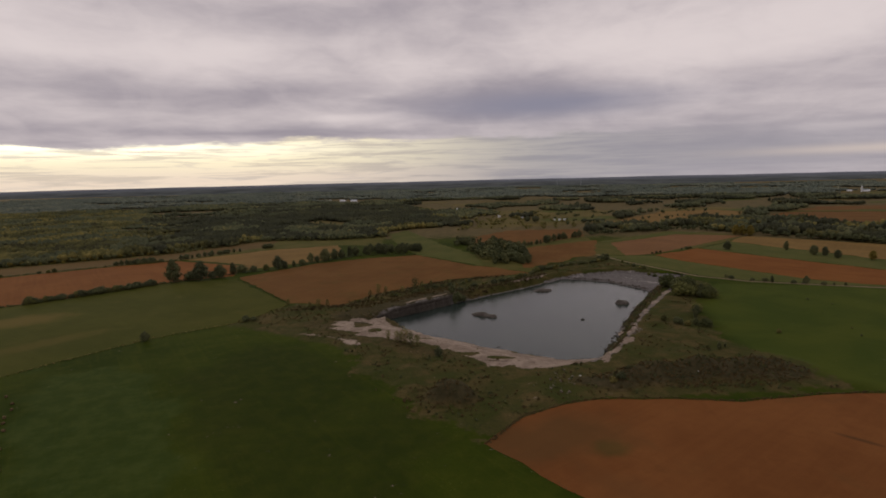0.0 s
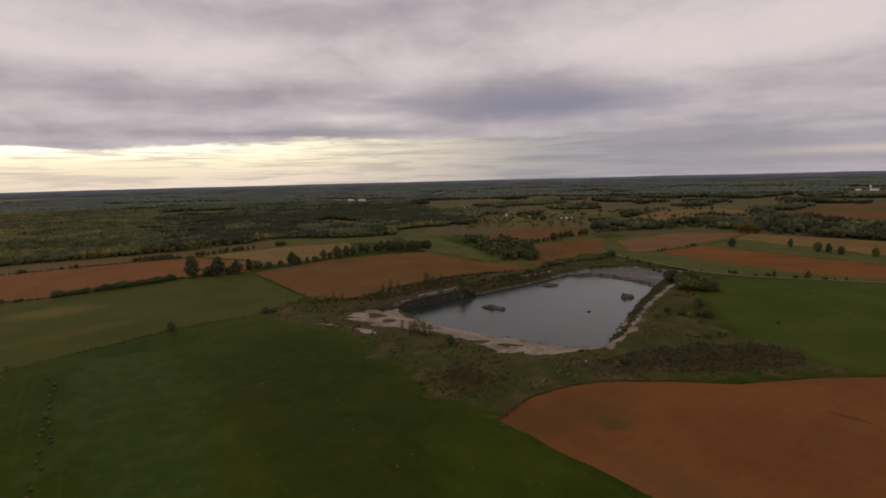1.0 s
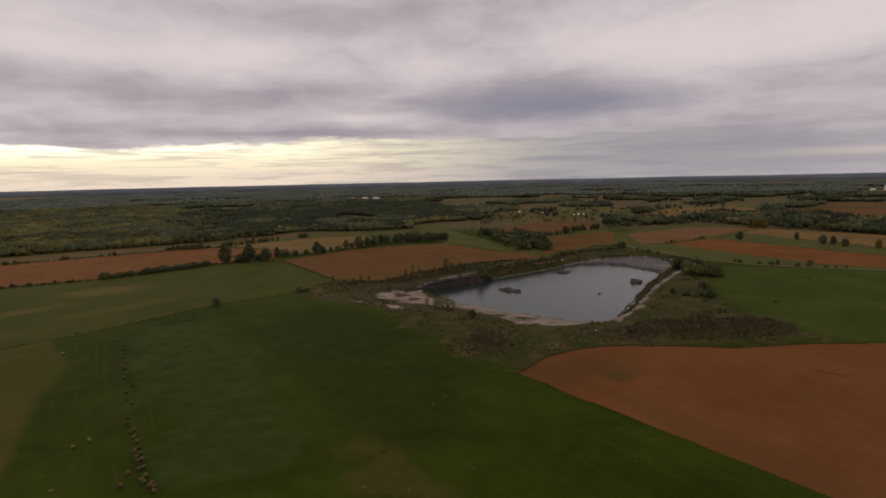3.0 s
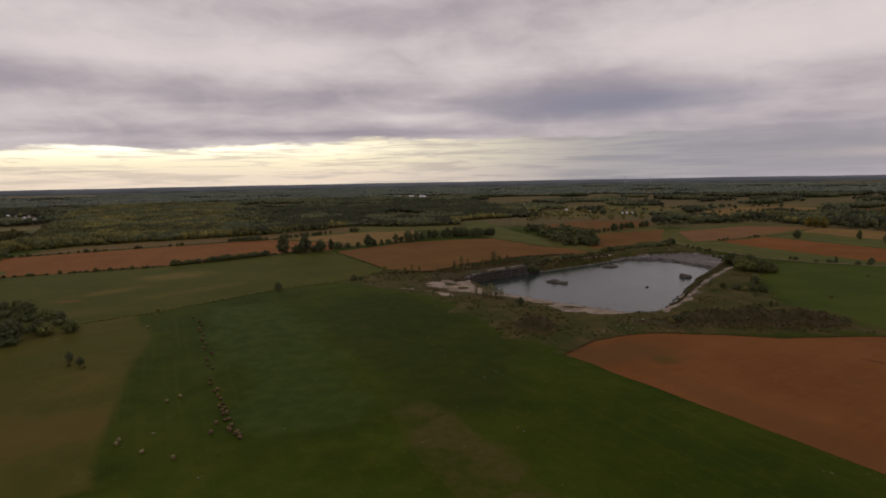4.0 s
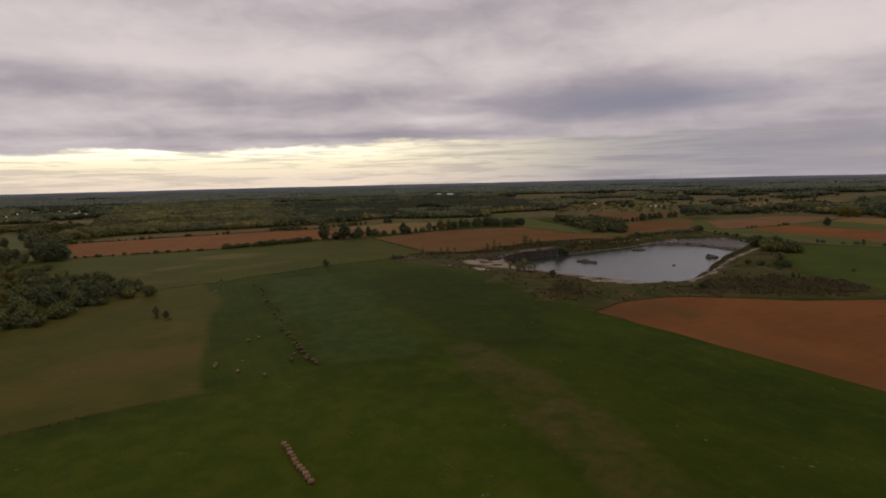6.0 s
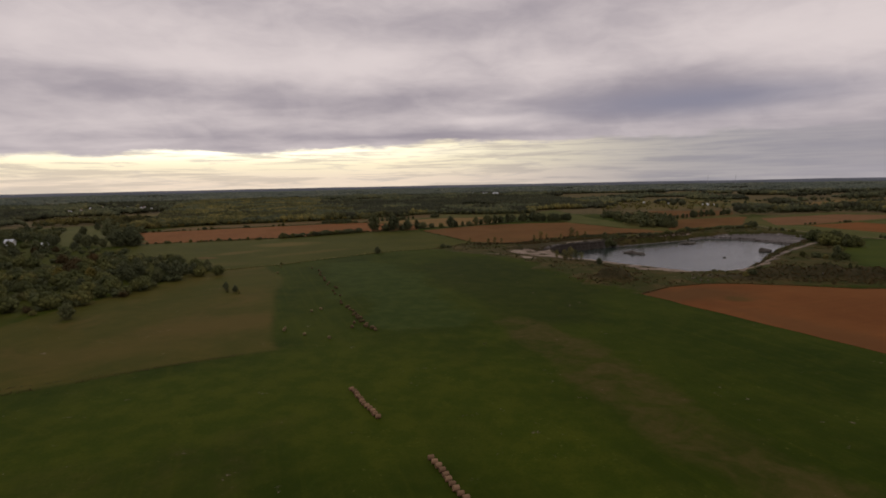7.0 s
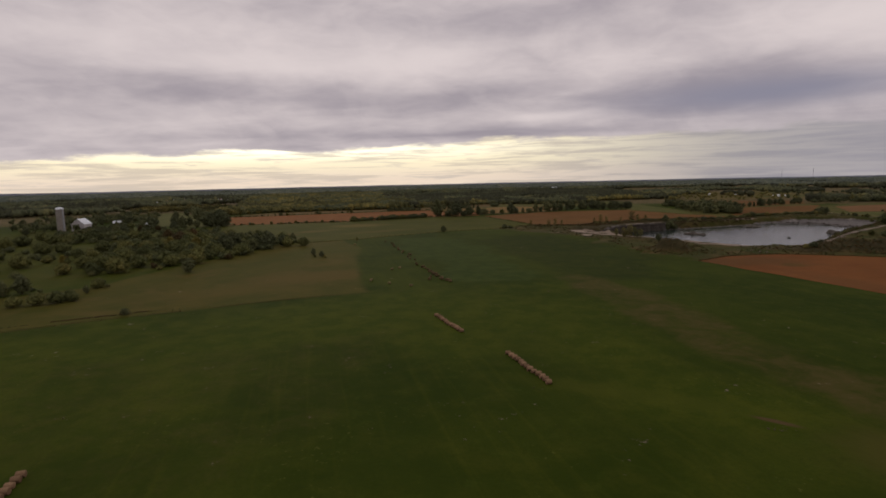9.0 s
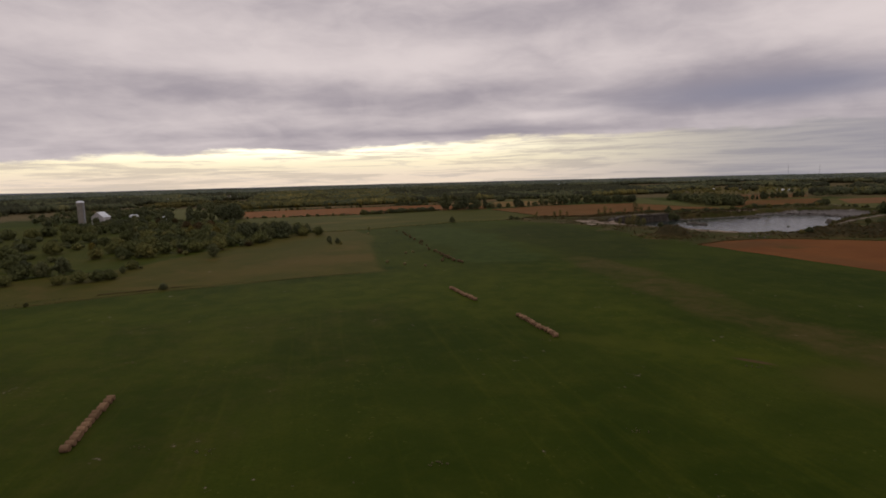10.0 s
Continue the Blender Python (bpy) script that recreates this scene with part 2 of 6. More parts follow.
def ground_colour(k, p):
    """Grass, with scrub, bare sand and rock where the masks say."""
    def mask(name):
        n = k.add("ShaderNodeAttribute")
        n.attribute_name = name
        return n.outputs["Fac"]
    a = k.noise(p, 1 / 55.0, 4.0, 0.55, 0.4)
    b = k.noise(p, 1 / 9.0, 5.0, 0.6)
    c = k.noise(p, 1.2, 3.0, 0.7)
    grass = k.mix(k.step(a, 0.32, 0.68), (0.0184, 0.0286, 0.0020), (0.0347, 0.0439, 0.0036))
    grass = k.mix(k.step(b, 0.42, 0.72, 0.0, 0.36), grass, (0.0510, 0.0530, 0.0056))
    turned = k.add("ShaderNodeMapping")
    k.put(turned.inputs["Vector"], p)
    turned.inputs["Rotation"].default_value = (0, 0, radians(-35))
    rows = k.noise(k.scaled(turned.outputs[0], 1 / 3.2, 1 / 120.0, 0), 1.0, 3.0, 0.65)
    grass = k.mix(k.step(rows, 0.50, 0.70, 0.0, 0.28), grass, (0.0510, 0.0561, 0.0045))
    grass = k.mix(k.step(rows, 0.46, 0.28, 0.0, 0.2), grass, (0.0204, 0.0296, 0.0021))
    clover = k.noise(p, 1 / 4.2, 5.0, 0.68, 0.6)
    grass = k.mix(k.step(clover, 0.54, 0.68, 0.0, 0.26), grass, (0.0428, 0.0571, 0.0060))
    grass = k.mix(k.step(clover, 0.46, 0.32, 0.0, 0.25), grass, (0.0163, 0.0245, 0.0018))
    fresh = k.mix(k.step(b, 0.36, 0.66), (0.0310, 0.0425, 0.0028), (0.0470, 0.0540, 0.0042))
    grass = k.mix(k.math("MULTIPLY", mask("fresh"), k.step(a, 0.30, 0.62, 0.35, 1.0)), grass, fresh)
    grass = k.mix(k.step(c, 0.4, 0.7, 0.0, 0.3), grass, (0.0168, 0.0255, 0.0021))
    specks = k.math("MULTIPLY", k.step(k.noise(p, 0.75, 2.0, 0.6), 0.63, 0.72), k.step(k.noise(p, 1 / 26.0, 3.0, 0.6), 0.50, 0.62))
    grass = k.mix(k.math("MULTIPLY", specks, 0.55), grass, (0.0836, 0.0867, 0.0168))
    grass = k.mix(k.math("MULTIPLY", stain(k, p, -18, -22, 34, 5, -6), 0.25), grass, (0.0673, 0.0673, 0.0077))
    grass = k.mix(k.math("MULTIPLY", stain(k, p, 8, -27.5, 5, 1.0, -18), 0.9), grass, (0.072, 0.044, 0.0190))
    grass = k.mix(k.math("MULTIPLY", stain(k, p, 28, -36, 16, 12, 0), 0.6), grass, (0.062, 0.050, 0.0110))
    s1, s2 = k.noise(p, 1 / 16.0, 5.0, 0.62, 0.6), k.noise(p, 1 / 3.5, 4.0, 0.65)
    tuft = k.noise(p, 1 / 1.1, 3.0, 0.6)
    lush = k.mix(k.step(b, 0.35, 0.65), (0.027, 0.041, 0.0075), (0.040, 0.055, 0.0115))
    crop = k.mix(k.step(a, 0.36, 0.64), (0.034, 0.047, 0.0062), (0.049, 0.058, 0.0078))
    crop = k.mix(k.step(s2, 0.48, 0.70, 0.0, 0.2), crop, (0.056, 0.057, 0.0095))
    crop = k.mix(k.step(s2, 0.44, 0.28, 0.0, 0.2), crop, (0.020, 0.030, 0.0040))
    scrub = k.mix(k.step(s1, 0.40, 0.62), (0.042, 0.039, 0.0105), (0.074, 0.053, 0.0190))
    scrub = k.mix(k.step(s2, 0.52, 0.74, 0.0, 0.55), scrub, (0.078, 0.060, 0.024))
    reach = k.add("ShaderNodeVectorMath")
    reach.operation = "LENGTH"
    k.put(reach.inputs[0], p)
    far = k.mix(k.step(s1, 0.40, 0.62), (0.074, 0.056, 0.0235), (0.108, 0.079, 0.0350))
    scrub = k.mix(k.step(k.noise(p, 1 / 27.0, 4.0, 0.6, 0.6), 0.47, 0.58, 0.0, 0.6), scrub, (0.030, 0.037, 0.0070))
    scrub = k.mix(k.step(tuft, 0.50, 0.30, 0.0, 0.7), scrub, (0.022, 0.023, 0.009))
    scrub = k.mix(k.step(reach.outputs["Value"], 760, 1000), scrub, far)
    dry = k.mix(k.step(s2, 0.35, 0.65), (0.042, 0.034, 0.0125), (0.072, 0.050, 0.021))
    dry = k.mix(k.step(tuft, 0.50, 0.30, 0.0, 0.6), dry, (0.032, 0.026, 0.012))
    spoil = k.mix(k.step(s2, 0.35, 0.65), (0.030, 0.025, 0.013), (0.052, 0.040, 0.021))
    dry = k.mix(k.step(mask("dry"), 0.72, 0.95, 0.0, 0.9), dry, spoil)
    sand = k.mix(k.step(s1, 0.35, 0.65), (0.165, 0.120, 0.090), (0.265, 0.200, 0.152))
    sand = k.mix(k.step(s2, 0.50, 0.68, 0.0, 0.8), sand, (0.115, 0.080, 0.058))
    sand = k.mix(k.step(tuft, 0.55, 0.75, 0.0, 0.5), sand, (0.34, 0.265, 0.205))
    for x, y, rx, ry, turn in ((38, 293, 11, 1.6, 8), (46, 283, 8, 1.4, -60), (12, 304, 12, 1.5, -32), (-6, 322, 12, 1.6, -38), (28, 281, 9, 1.4, -12), (-44, 352, 8, 2.6, 20), (58, 281, 10, 1.5, -4)):
        sand = k.mix(k.math("MULTIPLY", stain(k, p, x, y, rx, ry, turn), 0.8), sand, (0.070, 0.048, 0.030))
    rock = k.mix(k.step(s2, 0.3, 0.7), (0.090, 0.077, 0.070), (0.140, 0.121, 0.110))
    rock = k.mix(k.step(s1, 0.42, 0.34, 0.0, 0.5), rock, (0.060, 0.050, 0.040))
    rock = k.mix(k.step(s1, 0.59, 0.64, 0.0, 0.75), rock, (0.235, 0.205, 0.185))
    rag = k.math("MULTIPLY", k.math("SUBTRACT", k.math("ADD", s1, s2), 1.0), 0.9)

    def rim(name):
        return k.step(k.math("ADD", mask(name), rag), 0.38, 0.62)
    def wash(name):
        return k.step(k.math("ADD", mask(name), k.math("MULTIPLY", rag, 0.35)), 0.1, 0.9)
    worn = k.mix(k.step(s2, 0.35, 0.65), (0.046, 0.042, 0.0088), (0.061, 0.047, 0.0128))
    worn = k.mix(k.step(s1, 0.40, 0.60, 0.70, 0.0), worn, grass)
    pasture = PASTURE_COLOUR(k, p)[0]
    col = k.mix(wash("deep"), grass, k.mix(k.step(b, 0.35, 0.65), (0.0165, 0.0215, 0.0036), (0.0235, 0.0275, 0.0044)))
    col = k.mix(wash("lush"), col, lush)
    col = k.mix(wash("worn"), col, worn)
    col = k.mix(wash("pasture"), col, pasture)
    col = k.mix(wash("crop"), col, crop)
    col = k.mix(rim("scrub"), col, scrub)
    col = k.mix(k.math("MULTIPLY", rim("dry"), 0.85), col, dry)
    col = k.mix(rim("rock"), col, rock)
    sandy = k.math("ADD", k.math("ADD", mask("sand"), k.math("MULTIPLY", rag, 1.5)), k.math("MULTIPLY", k.math("SUBTRACT", tuft, 0.5), 0.7))
    col = k.mix(k.step(sandy, 0.36, 0.60), col, sand)
    return col, k.math("ADD", b, k.math("ADD", k.math("MULTIPLY", c, 0.35), s2))


GROUND = surface("ground_cover", ground_colour, bump=0.35, distance=0.25)


def leaf_colour(stops, fleck=0.28):
    """Foliage that differs from clump to clump and from plant to plant."""
    def fn(k, p):
        own = k.add("ShaderNodeObjectInfo").outputs["Random"]
        clump = k.add("ShaderNodeNewGeometry").outputs["Random Per Island"]
        v = k.math("ADD", k.math("MULTIPLY", clump, fleck), k.math("MULTIPLY", own, 1 - fleck))
        ramp = k.add("ShaderNodeValToRGB")
        while len(ramp.color_ramp.elements) < len(stops):
            ramp.color_ramp.elements.new(0.5)
        for e, (at, c) in zip(ramp.color_ramp.elements, stops):
            e.position, e.color = at, (*c, 1)
        k.put(ramp.inputs[0], v)
        n = k.noise(p, 1.1, 4.0, 0.7)
        return k.mix(k.step(n, 0.4, 0.75, 0.0, 0.28), ramp.outputs[0], (0.026, 0.028, 0.013)), n
    return fn


def wood_colour(stops, patch):
    """Woods: crowns differ one by one, and in broad stands."""
    def fn(k, p):
        clump = k.add("ShaderNodeNewGeometry").outputs["Random Per Island"]
        stand = k.noise(p, 1 / patch, 3.0, 0.55, 0.5)
        group = k.noise(p, 6 / patch, 3.0, 0.6, 0.4)
        v = k.math("ADD", k.math("MULTIPLY", clump, 0.28), k.math("ADD", k.step(stand, 0.40, 0.60, 0.0, 0.40), k.step(group, 0.38, 0.62, 0.0, 0.32)))
        ramp = k.add("ShaderNodeValToRGB")
        while len(ramp.color_ramp.elements) < len(stops):
            ramp.color_ramp.elements.new(0.5)
        for e, (at, c) in zip(ramp.color_ramp.elements, stops):
            e.position, e.color = at, (*c, 1)
        k.put(ramp.inputs[0], v)
        n = k.noise(p, 0.55, 4.0, 0.7)
        return k.mix(k.step(n, 0.38, 0.7, 0.0, 0.35), ramp.outputs[0], (0.026, 0.027, 0.017)), n
    return fn


def bush_colour(stops):
    """Scrub joined in one mesh: hue shifts from bush to bush."""
    def fn(k, p):
        clump = k.add("ShaderNodeNewGeometry").outputs["Random Per Island"]
        stand = k.noise(p, 1 / 11.0, 2.0, 0.5, 0.3)
        v = k.math("ADD", k.math("MULTIPLY", clump, 0.25), k.step(stand, 0.30, 0.70, 0.0, 0.75))
        ramp = k.add("ShaderNodeValToRGB")
        while len(ramp.color_ramp.elements) < len(stops):
            ramp.color_ramp.elements.new(0.5)
        for e, (at, c) in zip(ramp.color_ramp.elements, stops):
            e.position, e.color = at, (*c, 1)
        k.put(ramp.inputs[0], v)
        n = k.noise(p, 1.1, 4.0, 0.7)
        return k.mix(k.step(n, 0.4, 0.75, 0.0, 0.28), ramp.outputs[0], (0.026, 0.028, 0.013)), n
    return fn


THICKET = surface("thicket_leaves", bush_colour(((0.0, (0.0518, 0.0576, 0.0277)), (0.45, (0.0749, 0.0792, 0.0344)), (0.8, (0.1008, 0.1008, 0.0406)), (1.0, (0.1411, 0.1181, 0.0464)))), 0.8)
LEAF = surface("green_leaves", leaf_colour(((0.0, (0.0546, 0.0589, 0.0309)), (0.5, (0.0805, 0.0847, 0.0390)), (0.85, (0.1049, 0.1064, 0.0455)), (1.0, (0.1323, 0.1192, 0.0471)))), 0.8)
SCRUBLEAF = surface("scrub_leaves", leaf_colour(((0.0, (0.0610, 0.0586, 0.0224)), (0.4, (0.0938, 0.0938, 0.0316)), (0.75, (0.1406, 0.1289, 0.0406)), (1.0, (0.1992, 0.1406, 0.0496)))), 0.8)
AUTUMN = surface("autumn_leaves", leaf_colour(((0.0, (0.095, 0.076, 0.018)), (0.5, (0.140, 0.108, 0.024)), (1.0, (0.180, 0.132, 0.029)))), 0.75)
DRYWEED = surface("dry_weeds", leaf_colour(((0.0, (0.060, 0.045, 0.022)), (0.5, (0.088, 0.064, 0.030)), (1.0, (0.125, 0.088, 0.040)))), 0.8)
RUSTWEED = surface("rusty_weeds", leaf_colour(((0.0, (0.072, 0.054, 0.024)), (0.5, (0.094, 0.066, 0.028)), (1.0, (0.122, 0.078, 0.032)))), 0.8)
RUST = surface("rusty_leaves", leaf_colour(((0.0, (0.048, 0.036, 0.015)), (0.5, (0.064, 0.043, 0.018)), (1.0, (0.088, 0.052, 0.020)))), 0.75)
DARKWOOD = surface("dark_woods", wood_colour(((0.0, (0.0337, 0.0346, 0.0216)), (0.5, (0.0440, 0.0450, 0.0247)), (0.85, (0.0561, 0.0553, 0.0271)), (1.0, (0.0825, 0.0731, 0.0305))), 130), 0.9, 1.0, 1.5)
YELLOWWOOD = surface("yellowing_woods", wood_colour(((0.0, (0.0374, 0.0363, 0.0194)), (0.40, (0.0721, 0.0674, 0.0248)), (0.68, (0.1240, 0.1074, 0.0352)), (1.0, (0.2163, 0.1684, 0.0494))), 150), 0.9, 1.0, 1.5)
MIDWOOD = surface("mixed_woods", wood_colour(((0.0, (0.0563, 0.0599, 0.0353)), (0.45, (0.0768, 0.0801, 0.0412)), (0.8, (0.1084, 0.1060, 0.0490)), (1.0, (0.1694, 0.1467, 0.0568))), 170), 0.9, 1.0, 1.5)
# distance haze is put into this colour: paler and bluer than the nearer woods
HAZEWOOD = surface("far_woods", wood_colour(((0.0, (0.0780, 0.0889, 0.0715)), (0.45, (0.1005, 0.1121, 0.0859)), (0.75, (0.1256, 0.1326, 0.0956)), (1.0, (0.1761, 0.1669, 0.1098))), 300), 0.9, 1.0, 2.0)
THORNLEAF = surface("thorn_leaves", leaf_colour(((0.0, (0.0430, 0.0470, 0.0195)), (0.45, (0.0760, 0.0800, 0.0285)), (0.8, (0.1180, 0.1130, 0.0350)), (1.0, (0.1620, 0.1280, 0.0390))), 0.35), 0.8)
BARNBOARD = surface("weathered_white_boards", earth((0.34, 0.31, 0.30), (0.44, 0.41, 0.40), (0.54, 0.50, 0.49), 4))
BARK = surface("bark", earth((0.05, 0.036, 0.026), (0.07, 0.052, 0.038), (0.10, 0.078, 0.058), 2))
CLIFF = surface("dark_rock", earth((0.034, 0.028, 0.0225), (0.052, 0.043, 0.035), (0.080, 0.067, 0.056), 3), bump=0.8)
STONE = surface("limestone", earth((0.056, 0.047, 0.038), (0.086, 0.072, 0.059), (0.130, 0.110, 0.092), 3), bump=0.8)
FIELDSTONE = surface("stones_in_grass", earth((0.0558, 0.0484, 0.0225), (0.0806, 0.0694, 0.0330), (0.1178, 0.1004, 0.0500), 2), bump=0.8)
PALESTONE = surface("pale_limestone", earth((0.1080, 0.0900, 0.0684), (0.1512, 0.1260, 0.0972), (0.2160, 0.1800, 0.1404), 3), bump=0.8)


def hay_colour(light):
    def fn(k, p):
        own = k.add("ShaderNodeObjectInfo").outputs["Random"]
        rings = k.noise(k.scaled(p, 3, 14, 14), 1.0, 4.0, 0.7)
        stain = k.noise(p, 1.3, 3.0)
        col = k.mix(k.step(rings, 0.3, 0.7), tuple(c * 0.62 for c in light), light)
        col = k.mix(k.step(stain, 0.45, 0.7, 0.0, 0.6), col, tuple(c * 0.45 for c in light))
        return k.mix(k.math("MULTIPLY", own, 0.8), col, tuple(c * 0.40 for c in light)), rings
    return fn


HAY = surface("weathered_hay", hay_colour((0.31, 0.185, 0.105)), bump=0.8, distance=0.06)
OLDHAY = surface("rotten_hay", hay_colour((0.150, 0.102, 0.052)), bump=0.8, distance=0.06)
PALEHAY = surface("pale_hay", hay_colour((0.25, 0.192, 0.092)), bump=0.8, distance=0.06)
CONCRETE = surface("silo_concrete", earth((0.1790, 0.1561, 0.1314), (0.2387, 0.2104, 0.1752), (0.2917, 0.2550, 0.2161), 6))
WHITE = surface("white_painted_boards", earth((0.50, 0.48, 0.47), (0.64, 0.62, 0.60), (0.74, 0.72, 0.70), 5))
TIN = surface("galvanised_roof", earth((0.46, 0.46, 0.48), (0.62, 0.62, 0.64), (0.72, 0.72, 0.74), 6), rough=0.5)
DARK = surface("dark_opening", earth((0.012, 0.011, 0.010), (0.018, 0.016, 0.015), (0.026, 0.024, 0.022), 2))
BRICKRED = surface("rusty_shingles", earth((0.09, 0.05, 0.04), (0.12, 0.065, 0.05), (0.15, 0.085, 0.065), 4))
STEEL = surface("grey_steel", earth((0.20, 0.20, 0.21), (0.27, 0.27, 0.28), (0.33, 0.33, 0.34), 4), rough=0.5)


def water_material():
    m = bpy.data.materials.new("quarry_water")
    m.use_nodes = True
    k = Nodes(m.node_tree)
    p = k.add("ShaderNodeTexCoord").outputs["Object"]
    b = k.add("ShaderNodeBsdfPrincipled")
    k.put(b.inputs["Base Color"], k.mix(k.step(k.noise(p, 1 / 40.0, 3.0), 0.35, 0.65), (0.018, 0.025, 0.021), (0.026, 0.034, 0.027)))
    b.inputs["Roughness"].default_value, b.inputs["IOR"].default_value = 0.15, 1.333
    b.inputs["Specular IOR Level"].default_value = 0.40
    n = k.add("ShaderNodeBump")
    n.inputs["Strength"].default_value, n.inputs["Distance"].default_value = 0.6, 0.25
    k.put(n.inputs["Height"], k.noise(k.scaled(p, 0.9, 0.5, 1), 1.0, 4.0, 0.6))
    k.put(b.inputs["Normal"], n.outputs[0])
    k.put(k.add("ShaderNodeOutputMaterial").inputs[0], b.outputs[0])
    return m


WATER = water_material()


# ---- building helpers ----
def fast_mesh(name, verts, faces, material):
    """A mesh from arrays: verts (n, 3), faces (m, 3 or 4)."""
    me = bpy.data.meshes.new(name)
    verts, faces = np.asarray(verts, np.float32), np.asarray(faces, np.int32)
    me.vertices.add(len(verts))
    me.vertices.foreach_set("co", verts.ravel())
    me.loops.add(faces.size)
    me.loops.foreach_set("vertex_index", faces.ravel())
    me.polygons.add(len(faces))
    me.polygons.foreach_set("loop_start", np.arange(0, faces.size, faces.shape[1], dtype=np.int32))
    me.update(calc_edges=True)
    me.materials.append(material)
    return me


def part(name, bm, material, parent=None, label="", smooth=False):
    """Links a bmesh as one mesh object, under a thing or a part if one is given."""
    me = bpy.data.meshes.new(name)
    bm.to_mesh(me)
    bm.free()
    me.materials.append(material)
    if smooth:
        me.polygons.foreach_set("use_smooth", [True] * len(me.polygons))
    ob = new(name, me)
    ob.parent = parent
    return tagged(ob, label)


def empty(name, m=None):
    ob = new(name)
    ob.matrix_basis = m or Matrix()
    return ob


def box(bm, x0, x1, y0, y1, z0, z1):
    made = bmesh.ops.create_cube(bm, size=1, matrix=Matrix.LocRotScale(((x0 + x1) / 2, (y0 + y1) / 2, (z0 + z1) / 2), None, (x1 - x0, y1 - y0, z1 - z0)))
    return made["verts"]


def inside(poly, x, y):
    """Whether points lie in a polygon (arrays)."""
    x, y = np.asarray(x, float), np.asarray(y, float)
    hit = np.zeros(x.shape, bool)
    for (x0, y0), (x1, y1) in zip(poly, poly[1:] + poly[:1]):
        cross = (y0 > y) != (y1 > y)
        hit ^= cross & (x < (x1 - x0) * (y - y0) / ((y1 - y0) if y1 != y0 else 1e-9) + x0)
    return hit


def line_distance(poly, x, y, closed=True):
    """Distance of points from a polygon's edge or a line of points."""
    best = np.full(np.shape(x), 1e9)
    for (x0, y0), (x1, y1) in zip(poly, poly[1:] + (poly[:1] if closed else [])):
        dx, dy = x1 - x0, y1 - y0
        u = np.clip(((x - x0) * dx + (y - y0) * dy) / (dx * dx + dy * dy), 0, 1)
        best = np.minimum(best, np.hypot(x - x0 - u * dx, y - y0 - u * dy))
    return best


def depth_in(poly, x, y):
    """Distance from the edge, positive inside."""
    return line_distance(poly, x, y) * np.where(inside(poly, x, y), 1, -1)


def soft(v, lo, hi):
    u = np.clip((v - lo) / (hi - lo), 0, 1)
    return u * u * (3 - 2 * u)


TABLE = np.random.RandomState(5).rand(256, 256)


def lumps(x, y, size, octaves=4):
    """Smooth random heights, 0 to 1."""
    total, amp, norm = 0.0, 1.0, 0.0
    for o in range(octaves):
        u, v = x / size + 31.7 * o, y / size + 17.3 * o
        i, j = np.floor(u).astype(int), np.floor(v).astype(int)
        a, b = soft(u - i, 0, 1), soft(v - j, 0, 1)
        g = lambda m, n: TABLE[(i + m) % 256, (j + n) % 256]
        total = total + amp * (g(0, 0) * (1 - a) * (1 - b) + g(1, 0) * a * (1 - b) + g(0, 1) * (1 - a) * b + g(1, 1) * a * b)
        norm, amp, size = norm + amp, amp / 2, size / 2
    return total / norm


# ---- plan of the quarry ----
LAKE = [(-49, 391), (-23, 414), (7, 440), (75, 492), (125, 537), (162, 515), (186, 472), (176, 450), (142, 395), (115, 345),
        (91, 301), (70, 298), (49, 312), (29, 325), (10, 341), (-11, 355), (-30, 374)]
SCRUB = [(-156, 372), (-128, 424), (-83, 416), (-66, 450), (3, 516), (92, 540), (112, 590), (192, 648), (232, 470), (190, 394),
         (168, 311), (185, 232), (97, 227), (67, 228), (51, 223), (32, 212), (6, 196), (-14, 222), (-34, 262), (-64, 308), (-110, 348)]
SAND = [(-88, 364), (-62, 380), (-50, 388), (-30, 372), (-11, 353), (10, 339), (29, 323), (49, 310), (70, 296), (91, 298), (114, 340), (126, 340),
        (108, 310), (90, 283), (78, 275), (45, 266), (22, 277), (4, 294), (-16, 313), (-46, 328), (-68, 344)]
SLAB = [(126, 537), (140, 540), (185, 557), (244, 523), (192, 462), (187, 474), (165, 512)]
PATH_LINE = [(80, 276), (97, 295), (111, 315), (138, 364), (166, 406), (194, 446), (224, 494)]
LEDGE = [(-62, 384), (-49, 394), (-24, 417), (6, 444)]
MOUNDS = [(80, 246, 18, 10, 2.6), (98, 251, 20, 13, 4.4), (118, 254, 22, 14, 4.4), (140, 256, 24, 15, 4.6), (160, 256, 20, 16, 3.6), (2, 232, 13, 11, 7.4), (-12, 222, 9, 6, 1.6), (-73, 379, 7, 6, 2.2), (176, 262, 16, 18, 2.0)]
HILLSIDE = [(-262, 200), (-285, 150), (-280, 60), (-320, -40), (-500, -40), (-680, 150), (-680, 330), (-500, 340), (-400, 300), (-300, 240)]
DRYSTRIP = [(-55, 118), (-44, 128), (-34, 120), (4, 60), (22, 24), (44, -12), (62, -60), (46, -60), (22, -10), (2, 14), (-18, 50)]
LUSHSTRIP = [(-205, 240), (-146, 155), (-104, 97), (-58, 104), (-78, 150), (-120, 225), (-172, 282), (-225, 282)]
DEEP = [(-146, 260), (-90, 330), (-30, 262), (0, 190), (-12, 130), (-40, 116), (-70, 130), (-100, 190)]
